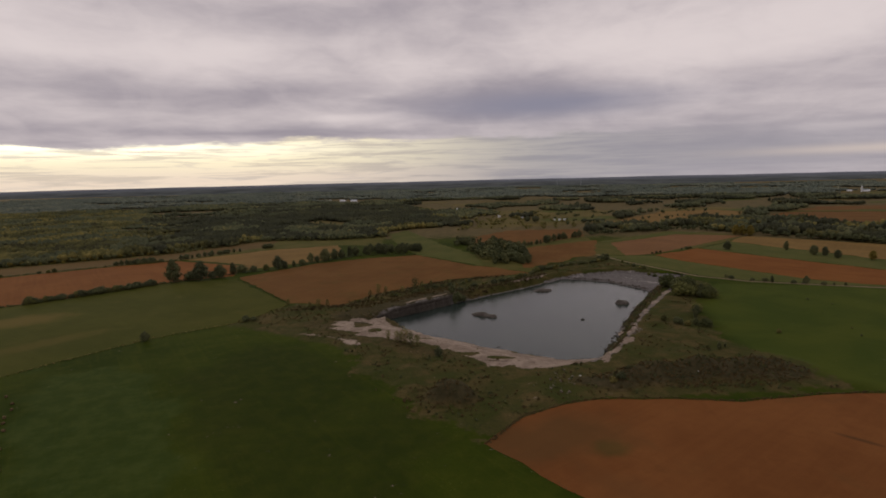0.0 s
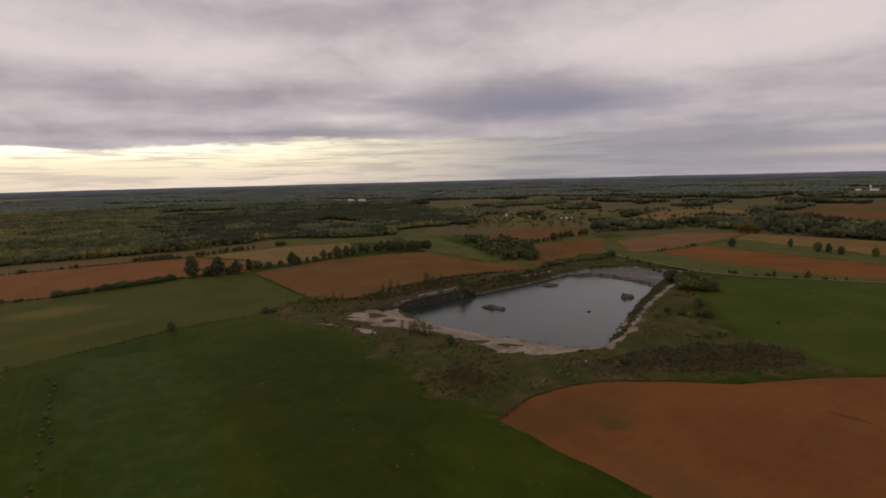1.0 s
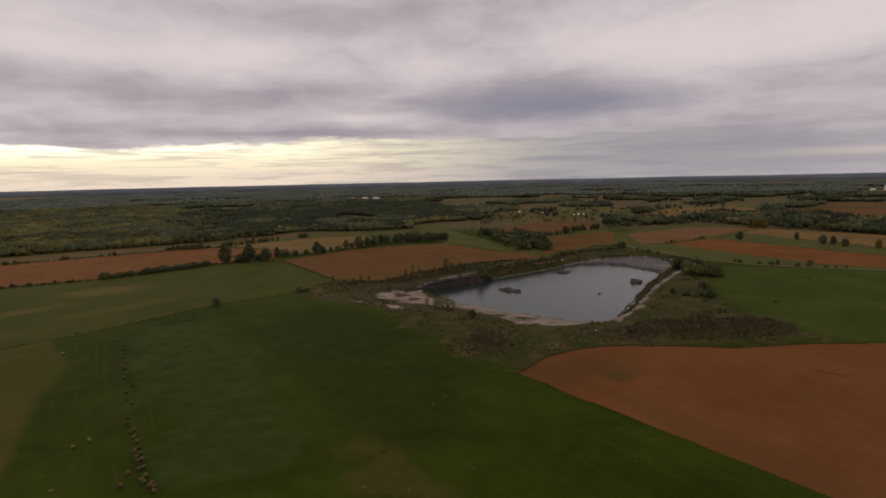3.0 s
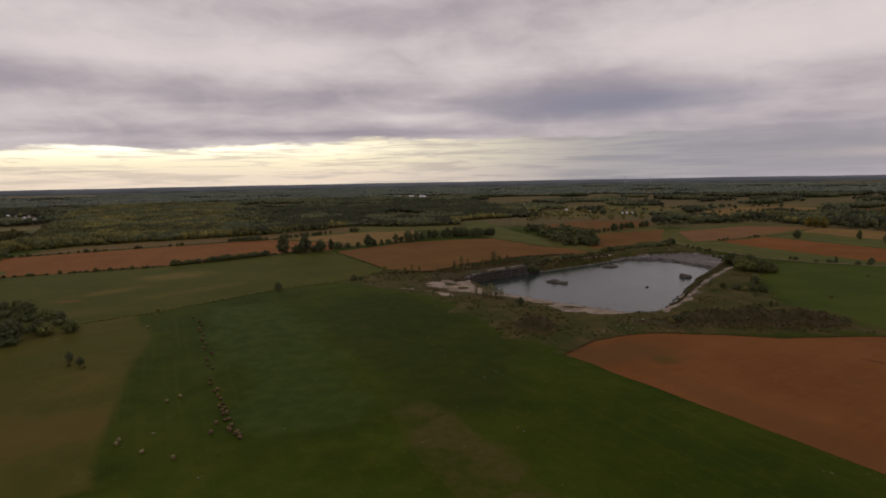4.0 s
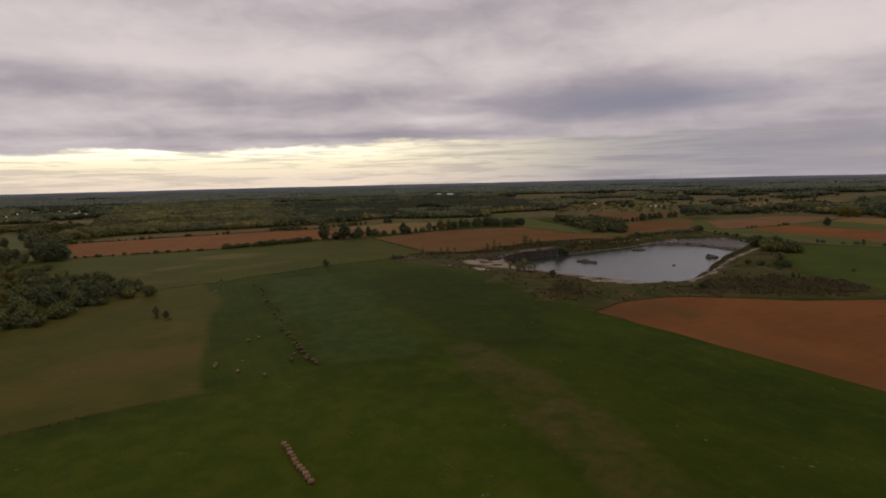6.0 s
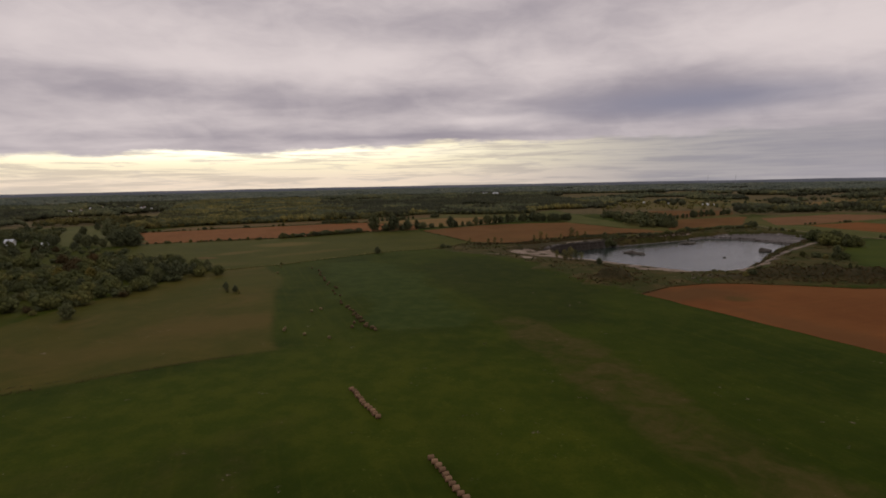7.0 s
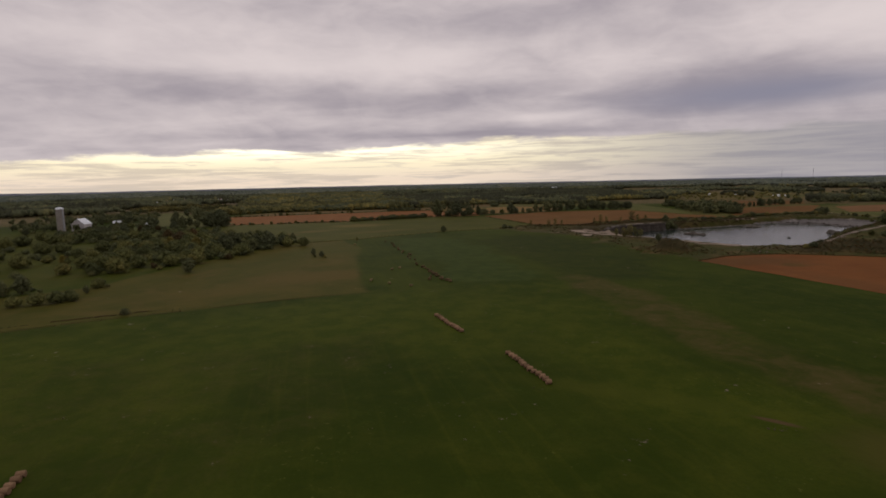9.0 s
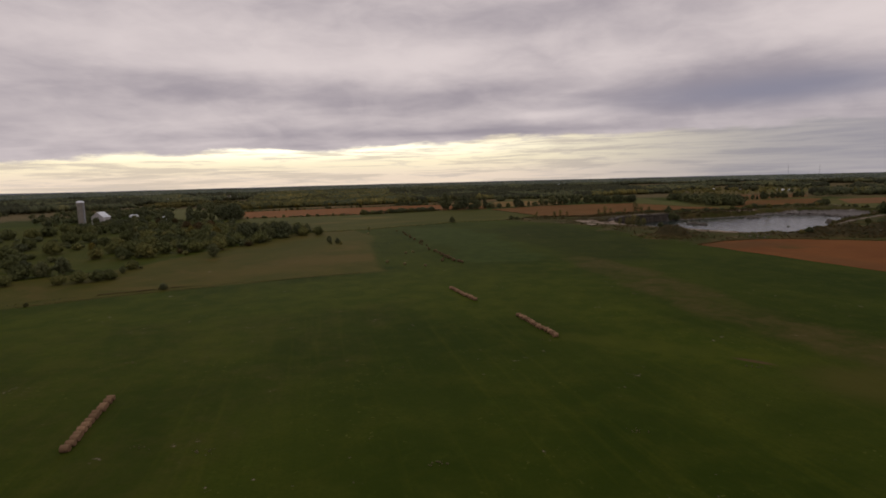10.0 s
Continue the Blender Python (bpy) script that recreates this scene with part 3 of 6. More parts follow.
CROP = [(234, 464), (320, 449), (372, 428), (540, 360), (540, 215), (200, 231), (176, 262), (174, 311), (198, 394)]
FRESH = [(-177, 8), (-113, 72), (-62, 58), (-40, 30), (-71, -12), (-98, -5), (-133, -30), (-106, -62), (-124, -78), (-190, -90), (-230, -60)]
FRESH_EAST = [(-89, 76), (-54, 108), (-13, 30), (3, -14), (14, -25), (11, -33), (-20, -30), (-42, 21), (-74, 38)]
PASTURE_FIELD = [(-131, 63), (-140, 72), (-186, 150), (-213, 205), (-265, 259), (-299, 243), (-309, 212), (-285, 175), (-280, 90), (-272, 40), (-292, 0), (-350, -60), (-300, -150), (-231, -40), (-209, -12), (-159, 39)]
RED_FIELD = [(14, 189), (32, 210), (51, 221), (67, 226), (97, 225), (130, 220), (165, 225), (205, 226), (420, 200), (420, -60), (200, -60), (96, 85)]
BROWN_FIELD = [(-218, 556), (-128, 430), (-84, 418), (-66, 453), (3, 518), (90, 541), (60, 580), (35, 597), (-36, 693), (-100, 672), (-154, 643)]
OLIVE_FIELD = [(-310, 196), (-249, 256), (-196, 335), (-146, 375), (-127, 424), (-218, 548), (-285, 533), (-311, 500), (-371, 440), (-497, 375), (-470, 250), (-360, 210)]
WATER_LEVEL = -6.0


def terrain(x, y):
    """Height of the ground and its masks of scrub, sand and rock."""
    lake = depth_in(LAKE, x, y) + (lumps(x, y, 9, 3) - 0.5) * 5
    scrub = soft(depth_in(SCRUB, x, y) + (lumps(x, y, 24, 3) - 0.5) * 26, -16, 12)
    z = scrub * (lumps(x, y, 14, 4) - 0.35) * 2.2
    dry = 0.62 * soft(line_distance(SAND, x, y), 34, 4) * soft(x, 60, -20) * scrub
    dry = np.maximum(dry, 0.88 * soft(line_distance(LEDGE, x, y, False), 38, 14) * scrub)
    pale = depth_in([(-165, -40), (-118, -10), (-90, 20), (-72, -60), (-78, -130), (-210, -130), (-330, -130), (-250, -70)], x, y)
    worn = np.maximum(0.30 * soft(pale + (lumps(x, y, 30, 3) - 0.5) * 10, -8, 8), 0.88 * soft(depth_in(DRYSTRIP, x, y) + (lumps(x, y, 18, 3) - 0.5) * 12, -7, 5))
    lush = 0.55 * soft(depth_in(LUSHSTRIP, x, y) + (lumps(x, y, 26, 4) - 0.52) * 44, -9, 9)
    deep = 0.5 * soft(depth_in(DEEP, x, y) + (lumps(x, y, 40, 3) - 0.5) * 40, -16, 16) * (1 - 0.8 * lush)
    fresh = soft(depth_in(FRESH, x, y) + (lumps(x, y, 34, 3) - 0.5) * 34, -12, 14)
    fresh = np.maximum(fresh, soft(depth_in(FRESH_EAST, x, y) + (lumps(x, y, 20, 3) - 0.5) * 22, -9, 7))
    pasture = soft(depth_in(PASTURE_FIELD, x, y) + (lumps(x, y, 16, 3) - 0.5) * 3, -4, 4)
    crop = soft(depth_in(CROP, x, y) + (lumps(x, y, 26, 3) - 0.5) * 18, -12, 8)
    for mx, my, rx, ry, h in MOUNDS:
        r = np.hypot((x - mx) / rx, (y - my) / ry) + (lumps(x, y, 8, 3) - 0.5) * 0.7
        z = z + h * soft(r, 1.1, 0.25)
        dry = np.maximum(dry, 0.95 * soft(r, 1.35, 0.7) * (h > 2) * soft(y - my, ry * 0.9, ry * 0.3))
    sand_d = depth_in(SAND, x, y)
    sand = soft(sand_d + (lumps(x, y, 13, 4) - 0.51 - 0.12 * soft(x, -20, -60)) * 22, -3, 3) * (lake < 2)
    slab_d = depth_in(SLAB, x, y)
    slab = soft(slab_d, -3, 2)
    # beside the lake: a low beach to the south, steeper banks elsewhere
    shelf = soft(sand_d, -8, 6)
    z = z * (1 - 0.85 * shelf) - shelf * (0.2 + 0.5 * (lumps(x, y, 6, 3)))
    face = line_distance(LEDGE, x, y, False)
    width = 9.0 + 24 * shelf - 7.2 * soft(face, 16, 9) * (1 - 0.8 * shelf)
    bank = soft(-lake / width, 0, 1)
    z = WATER_LEVEL - 0.3 + (z - WATER_LEVEL + 0.3) * bank
    z = np.where(slab_d > -3, z * (1 - slab) + slab * (WATER_LEVEL + 1.5 + 0.25 * lumps(x, y, 14, 3)), z)
    z = np.where(lake > 0, WATER_LEVEL - 0.3 - np.minimum(lake * 0.5, 5), z)
    # the ground behind the rock face on the north-west side
    along = soft(face, 30, 6) * (lake < 0) * soft(x, -64, -34) * soft(x, 26, 8)
    z = z + along * soft(-lake, 0.8, 2.6) * (0.9 + 1.4 * lumps(x, y, 16, 3) - z)
    rock = np.maximum(slab, 0.42 * soft(face, 5, 2) * (lake < 3) * soft(lake, -9, -5))
    rock = np.maximum(rock, 0.75 * soft(lake, -6, -2) * (x > 100) * (1 - sand))
    rock = np.maximum(rock, 0.8 * soft(lake, -3.2, -1.2) * (lake < 4))
    for px, py, rx, ry in ((-47, 347, 5, 5), (-58, 364, 7, 9), (-73, 378, 7, 7), (-77, 358, 7, 4), (-12, 330, 8, 2.5), (13, 294, 9, 3.5), (32, 287, 9, 3), (-30, 318, 9, 4), (-64, 341, 8, 4)):
        sand = sand * soft(np.hypot((x - px) / rx, (y - py) / ry) + (lumps(x, y, 5, 3) - 0.5) * 0.9, 0.7, 1.1)
    sand = np.maximum(sand, 0.7 * soft(line_distance([(-96, 340), (-72, 330), (-52, 312)], x, y, False) + (lumps(x, y, 7, 3) - 0.5) * 7, 3.4, 0.4))
    sand = sand * soft(lake, 0.2, -2.2)
    track = soft(line_distance(PATH_LINE, x, y, False) + (lumps(x, y, 7, 2) - 0.5) * 2, 3.2, 0.9)
    z = z * (1 - 0.8 * track * (lake < -2)) - 0.0
    sand = np.maximum(sand, 0.50 * track * (lake < -1))
    rock = np.maximum(rock, 0.7 * track * (lake < -1))
    sand = np.maximum(sand, 0.75 * soft(line_distance([(-30, 417), (-12, 432), (2, 445)], x, y, False), 2.0, 0.6) * (lake < -5))
    sand = np.maximum(sand, 0.8 * soft(line_distance([(66, 498), (92, 520), (104, 534)], x, y, False), 4, 1))
    for poly in (RED_FIELD, BROWN_FIELD, OLIVE_FIELD):
        z = np.where(z > 0, z * soft(depth_in(poly, x, y), -1.5, -9), z)
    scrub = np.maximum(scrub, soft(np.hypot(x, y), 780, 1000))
    pasture = np.maximum(pasture, 0.46 * soft(depth_in(HILLSIDE, x, y), -15, 15))
    fresh = np.maximum(fresh, 0.7 * soft(depth_in(HILLSIDE, x, y), -15, 15))
    return z, {"scrub": scrub, "sand": sand, "rock": rock, "dry": dry, "lush": lush, "deep": deep, "crop": crop, "worn": worn, "fresh": fresh, "pasture": pasture}


def spread(zones, reach):
    """Lines of a grid: even within the zones (start, step, ...), wider and wider outside."""
    lines = []
    for a, step, b in zones:
        lines += list(np.arange(a, b - 0.01, step))
    lines.append(zones[-1][2])
    lo, hi, d0, d1 = lines[0], lines[-1], zones[0][1], zones[-1][1]
    while lo > -reach or hi < reach:
        d0, d1 = d0 * 1.22, d1 * 1.22
        lo, hi = lo - d0, hi + d1
        if lo > -reach * 1.2:
            lines.insert(0, lo)
        if hi < reach * 1.2:
            lines.append(hi)
    return np.array(lines)


def build_ground():
    xs = spread(((-330, 2.5, -170), (-170, 1.8, 270), (270, 5, 430)), 5200)
    ys = spread(((-130, 2.5, 186), (186, 1.8, 600), (600, 5, 680)), 5200)
    gx, gy = np.meshgrid(xs, ys)
    x, y = gx.ravel(), gy.ravel()
    z, masks = terrain(x, y)
    n, m = len(xs), len(ys)
    i = (np.arange(m - 1)[:, None] * n + np.arange(n - 1)[None, :]).ravel()
    me = fast_mesh("ground", np.stack([x, y, z], 1), np.stack([i, i + 1, i + n + 1, i + n], 1), GROUND)
    for name, values in masks.items():
        me.attributes.new(name, "FLOAT", "POINT").data.foreach_set("value", values.astype(np.float32))
    me.polygons.foreach_set("use_smooth", [True] * len(me.polygons))
    return tagged(new("ground", me), "dark green grassland with brown scrub round a quarry pit", "ground", kind="structure")


build_ground()


def height(x, y):
    """Height of the ground at a spot; flat away from the quarry."""
    if not (-200 < x < 300 and 160 < y < 700):
        return 0.0
    return float(terrain(np.array([float(x)]), np.array([float(y)]))[0][0])


def build_water():
    bm = bmesh.new()
    cx, cy = 68, 415
    bm.faces.new([bm.verts.new((cx + (x - cx) * 1.06, cy + (y - cy) * 1.06, WATER_LEVEL)) for x, y in LAKE])
    bmesh.ops.triangulate(bm, faces=bm.faces)
    for f in bm.faces:
        if f.normal.z < 0:
            f.normal_flip()
    ob = part("water", bm, WATER)
    tagged(ob, "still grey-blue water filling the quarry pit", "lake", kind="structure")


build_water()

def build_rock_face():
    """The quarried rock wall above the water: uneven beds of stone with a flat top."""
    line = [(-57, 381.5), (-48, 389), (-21.5, 412), (4.5, 435), (7, 440)]
    pts = []
    for (x0, y0), (x1, y1) in zip(line, line[1:]):
        k = max(1, int(math.hypot(x1 - x0, y1 - y0) / 0.9))
        pts += [(x0 + (x1 - x0) * i / k, y0 + (y1 - y0) * i / k) for i in range(k)]
    pts.append(line[-1])
    rng = np.random.RandomState(9)
    levels = 17
    bed = rng.uniform(-0.35, 0.35, levels)
    verts, faces = [], []
    n = len(pts)
    for i, (x, y) in enumerate(pts):
        u = i / (n - 1)
        top = -3.0 + 4.6 * soft(np.array(u), 0.0, 0.40) + 1.7 * (lumps(np.array([i * 0.9]), np.array([3.0]), 6, 4)[0] - 0.5)
        for j in range(levels):
            v = j / (levels - 1)
            back = 1.4 * v + bed[j] + 2.4 * (lumps(np.array([i * 0.9]), np.array([v * 3 + 40.0]), 5, 4)[0] - 0.5) + rng.uniform(-0.2, 0.2)
            verts.append((x - 0.65 * back, y + 0.76 * back, WATER_LEVEL - 0.8 + (top - WATER_LEVEL + 0.8) * v))
        verts.append((x - 0.65 * 3.4, y + 0.76 * 3.4, top - 0.1 - 0.5 * rng.rand()))
        verts.append((x - 0.65 * 4.2, y + 0.76 * 4.2, WATER_LEVEL - 0.8))
    m = levels + 2
    for i in range(n - 1):
        for j in range(m - 1):
            faces.append((i * m + j, (i + 1) * m + j, (i + 1) * m + j + 1, i * m + j + 1))
    ob = new("rock_face", fast_mesh("rock_face", verts, faces, CLIFF))
    tagged(ob, "grey quarried rock wall rising from the water", "rock face", kind="structure")


build_rock_face()

# ---- fields: thin sheets over the ground, with uneven edges ----
LAYER = [0.05]
CLEARING = [(-344, 1234), (-320, 1359), (-215, 1244), (-215, 1105)]


def field(name, corners, material, label, ragged=1.5):
    """A field as a thin slab that follows its corners, its edge wavering a little."""
    rng, loop = random.Random(len(label) + int(corners[0][0])), []
    for (x0, y0), (x1, y1) in zip(corners, corners[1:] + corners[:1]):
        n = max(2, int(math.hypot(x1 - x0, y1 - y0) / 9))
        for i in range(n):
            u = i / n
            w = ragged if i else 0.3
            loop.append((x0 + (x1 - x0) * u + rng.uniform(-w, w), y0 + (y1 - y0) * u + rng.uniform(-w, w)))
    LAYER[0] += 0.006
    bm = bmesh.new()
    top = bm.faces.new([bm.verts.new((x, y, LAYER[0])) for x, y in loop])
    made = bmesh.ops.extrude_face_region(bm, geom=[top])
    bmesh.ops.translate(bm, verts=[v for v in made["geom"] if isinstance(v, bmesh.types.BMVert)], vec=(0, 0, -0.3))
    bmesh.ops.recalc_face_normals(bm, faces=bm.faces)
    bmesh.ops.triangulate(bm, faces=bm.faces)
    return tagged(part(name, bm, material), label, "field", kind="structure")


field("rough_land", [(35, 600), (60, 580), (92, 545), (112, 590), (192, 650), (226, 652), (262, 656), (337, 696), (414, 760), (470, 822), (441, 880), (390, 910), (228, 785), (232, 866),
                     (93, 749), (40, 690)], ROUGH, "rough olive grass between the fields", 4)
field("rough_strip", [(-650, 565), (-585, 700), (-468, 754), (-400, 800), (-345, 850), (-322, 915), (-277, 924), (-187, 910), (-100, 940), (-96, 800), (-160, 820), (-255, 790), (-345, 700), (-420, 655), (-520, 568)],
      ROUGH, "rough brownish grass along the edge of the woods", 4)
field("field_red", RED_FIELD,
      RED, "bare red-brown ploughed field", 0.8)
field("field_olive", OLIVE_FIELD,
      OLIVE, "olive green mown meadow with dry patches", 2)
field("field_red_strip", [(-480, 383), (-371, 445), (-311, 505), (-284, 538), (-228, 568), (-250, 640), (-352, 690), (-420, 650), (-525, 572), (-618, 502), (-560, 440), (-502, 384)],
      ORANGE, "long red-brown ploughed strip between hedges", 2)
field("field_tan_strip", [(-622, 510), (-526, 582), (-420, 660), (-352, 702), (-272, 831), (-280, 900), (-318, 890), (-346, 832), (-390, 768), (-452, 722), (-508, 690), (-560, 655), (-622, 585)], DULLTAN, "narrow dull tan stubble strip", 3)
field("field_tan", [(-228, 606), (-158, 664), (-135, 720), (-163, 818), (-255, 786), (-345, 700), (-250, 650)], TAN, "tan stubble field", 2)
field("field_brown", BROWN_FIELD,
      BROWN, "brown stubble field beside the quarry", 2)
field("field_green_strip", [(-36, 697), (48, 594), (40, 690), (5, 785), (-69, 1034), (-100, 967), (-74, 835)], VERGE, "light green meadow strip", 4)
field("field_brown_far", [(24, 853), (122, 987), (258, 986), (232, 866), (93, 749)], BROWN, "brown stubble field", 3)
field("field_brown_mid", [(107, 735), (238, 809), (190, 655), (112, 590), (89, 574)], BROWN, "brown stubble field beside a hedge", 3)
field("field_pink", [(248, 772), (380, 859), (469, 822), (262, 653), (226, 649)], PINK, "pinkish stubble field", 2)
field("field_orange", [(259, 644), (337, 693), (433, 515), (560, 380), (500, 330), (377, 447), (337, 478), (276, 593)], ORANGE, "orange-brown stubble strip", 2)
field("field_green_mid", [(340, 693), (414, 752), (481, 573), (640, 380), (565, 378), (436, 515)], VERGE, "green grass strip between stubble fields", 2)
field("field_tan_east", [(414, 756), (470, 815), (600, 670), (740, 470), (640, 388), (484, 576)], TAN, "tan stubble strip", 3)
field("field_clearing", CLEARING, FARFIELD, "pale clearing in the dark woods", 5)
field("field_pale_strip", [(-560, 1965), (-432, 1990), (-300, 2095), (-120, 2110), (-110, 2190), (-320, 2180), (-450, 2075), (-580, 2040)], FARFIELD, "long pale field behind the dark woods", 6)
field("field_green_far", [(228, 779), (390, 902), (441, 871), (380, 863), (244, 776)], VERGE, "narrow green grass strip", 2)
field("field_red_far", [(671, 1136), (1014, 1436), (1300, 1418), (860, 830), (724, 868), (718, 1045)], BROWN, "red-brown ploughed field beyond the woods", 5)
field("field_tan_far", [(300, 1058), (611, 1419), (817, 1438), (638, 1109), (481, 1098)], TAN, "tan field with scattered trees", 6)
field("field_tan_north", [(120, 1290), (229, 1400), (451, 1537), (385, 1146), (203, 1060), (60, 1040)], FARFIELD, "dull tan pasture by the farms", 6)
field("field_verge_east", [(259, 640), (276, 590), (337, 475), (377, 444), (395, 428), (372, 438), (320, 460), (282, 478), (250, 508), (212, 606), (198, 650)],
      VERGE, "light olive grass between the stubble and the road", 1.0)
field("field_green_west", [(-503, 352), (-570, 345), (-720, 440), (-880, 565), (-830, 625), (-640, 490), (-508, 400)], VERGE, "green meadow by the farm", 4)


def track(name, line, width, material, label):
    """A road laid along a line of points."""
    bm, left, right = bmesh.new(), [], []
    for i, (x, y) in enumerate(line):
        (x0, y0), (x1, y1) = line[max(i - 1, 0)], line[min(i + 1, len(line) - 1)]
        d = math.hypot(x1 - x0, y1 - y0)
        nx, ny = -(y1 - y0) / d * width / 2, (x1 - x0) / d * width / 2
        left.append(bm.verts.new((x + nx, y + ny, LAYER[0] + 0.05)))
        right.append(bm.verts.new((x - nx, y - ny, LAYER[0] + 0.05)))
    for i in range(len(line) - 1):
        bm.faces.new((right[i], right[i + 1], left[i + 1], left[i]))
    made = bmesh.ops.extrude_face_region(bm, geom=bm.faces[:])
    bmesh.ops.translate(bm, verts=[v for v in made["geom"] if isinstance(v, bmesh.types.BMVert)], vec=(0, 0, -0.3))
    bmesh.ops.recalc_face_normals(bm, faces=bm.faces)
    return tagged(part(name, bm, material), label, "road", kind="structure")


track("road_east", [(194, 660), (206, 610), (246, 505), (280, 474), (320, 456), (372, 434), (470, 392), (600, 330)], 3.4, ROAD, "pale unpaved farm road")
track("road_farm", [(-585, 214), (-596, 236), (-612, 290), (-690, 330)], 5, ROAD, "pale farm lane by the barn")

# ---- plants ----
def ico(level):
    bm = bmesh.new()
    bmesh.ops.create_icosphere(bm, subdivisions=level, radius=1)
    v = np.array([p.co[:] for p in bm.verts])
    f = np.array([[q.index for q in p.verts] for p in bm.faces])
    bm.free()
    return v, f


ICO1, ICO2 = ico(1), ico(2)


def blob_field(name, spots, material, label, detail, seed):
    """Many tree crowns in one mesh: spots of x, y, radius, height."""
    rng = np.random.RandomState(seed)
    base_v, base_f = ICO2 if detail else ICO1
    shapes = []
    for _ in range(12):
        v = base_v * (1 + rng.uniform(-0.30, 0.28, (len(base_v), 1)))
        v[:, 2] = np.where(v[:, 2] < 0, v[:, 2] * 0.8, v[:, 2])
        shapes.append(v)
    shapes = np.array(shapes)
    n = len(spots)
    turn, pick = rng.rand(n) * 6.283, rng.randint(0, 12, n)
    v = shapes[pick]
    c, s = np.cos(turn)[:, None], np.sin(turn)[:, None]
    r, h = spots[:, 2:3], spots[:, 3:4]
    out = np.stack([(v[..., 0] * c - v[..., 1] * s) * r + spots[:, 0:1], (v[..., 0] * s + v[..., 1] * c) * r + spots[:, 1:2], h * 0.52 + v[..., 2] * h * 0.52], -1)
    f = base_f[None] + (np.arange(n) * len(base_v))[:, None, None]
    me = fast_mesh(name, out.reshape(-1, 3), f.reshape(-1, 3), material)
    me.polygons.foreach_set("use_smooth", [True] * len(me.polygons))
    return tagged(new(name, me), label, "woods", kind="stuff")


def crown_mesh(name, material, lobes, sprays, size, seed, cores=True):
    """A crown: leafy sprays round several lobes, with darker cores inside."""
    rng = np.random.RandomState(seed)
    verts, faces, at = [], [], 0
    weight = np.array([r * r for *_, r in lobes])
    for (cx, cy, cz, r), share in zip(lobes, weight / weight.sum()):
        v, f = ICO2
        if not cores:
            v, f = v[:0], f[:0]
        core = v * (1 + rng.uniform(-0.3, 0.2, (len(v), 1))) * r * 0.66 + (cx, cy, cz)
        verts.append(core)
        faces.append(np.c_[f, f[:, 2]] + at)
        at += len(v)
        n = max(12, int(sprays * share))
        out = rng.normal(size=(n, 3))
        out /= np.linalg.norm(out, axis=1)[:, None]
        mid = out * (r * rng.uniform(0.62, 1.45, (n, 1))) + (cx, cy, cz)
        facing = out * 0.5 + (0, 0, 0.35) + rng.normal(size=(n, 3)) * 0.55
        facing /= np.linalg.norm(facing, axis=1)[:, None]
        a = np.cross(facing, rng.normal(size=(n, 3)))
        a /= np.linalg.norm(a, axis=1)[:, None]
        b = np.cross(facing, a)
        sz = size * rng.uniform(0.6, 1.4, (n, 1))
        quad = np.stack([mid - a * sz, mid - b * sz * 0.7, mid + a * sz, mid + b * sz * 0.7], 1)
        verts.append(quad.reshape(-1, 3))
        faces.append(np.arange(n * 4).reshape(n, 4) + at)
        at += n * 4
    return fast_crown(name, np.concatenate(verts), faces, material)


def fast_crown(name, verts, faces, material):
    quads = np.concatenate(faces)
    tri = quads[:, 2] == quads[:, 3]
    me = bpy.data.meshes.new(name)
    loops = np.concatenate([quads[tri][:, :3].ravel(), quads[~tri].ravel()]).astype(np.int32)
    sizes = np.r_[np.full(tri.sum(), 3), np.full((~tri).sum(), 4)]
    me.vertices.add(len(verts))
    me.vertices.foreach_set("co", verts.astype(np.float32).ravel())
    me.loops.add(len(loops))
    me.loops.foreach_set("vertex_index", loops)
    me.polygons.add(len(sizes))
    me.polygons.foreach_set("loop_start", np.r_[0, np.cumsum(sizes)[:-1]].astype(np.int32))
    me.update(calc_edges=True)
    me.materials.append(material)
    return me


def limb(bm, a, b, r0, r1, sides=7):
    """A tapered branch from a to b."""
    a, b = Vector(a), Vector(b)
    m = (b - a).to_track_quat("Z", "Y").to_matrix()
    rings = []
    for p, r in ((a, r0), ((a + b) / 2 + Vector((r0 * 0.4, -r0 * 0.3, 0)), (r0 + r1) / 2), (b, r1)):
        rings.append([bm.verts.new(p + m @ Vector((r * math.cos(t), r * math.sin(t), 0))) for t in [6.2832 * i / sides for i in range(sides)]])
    for lo, hi in zip(rings, rings[1:]):
        for i in range(sides):
            bm.faces.new((lo[i], lo[(i + 1) % sides], hi[(i + 1) % sides], hi[i]))
    bm.faces.new(rings[-1])


KINDS = {}


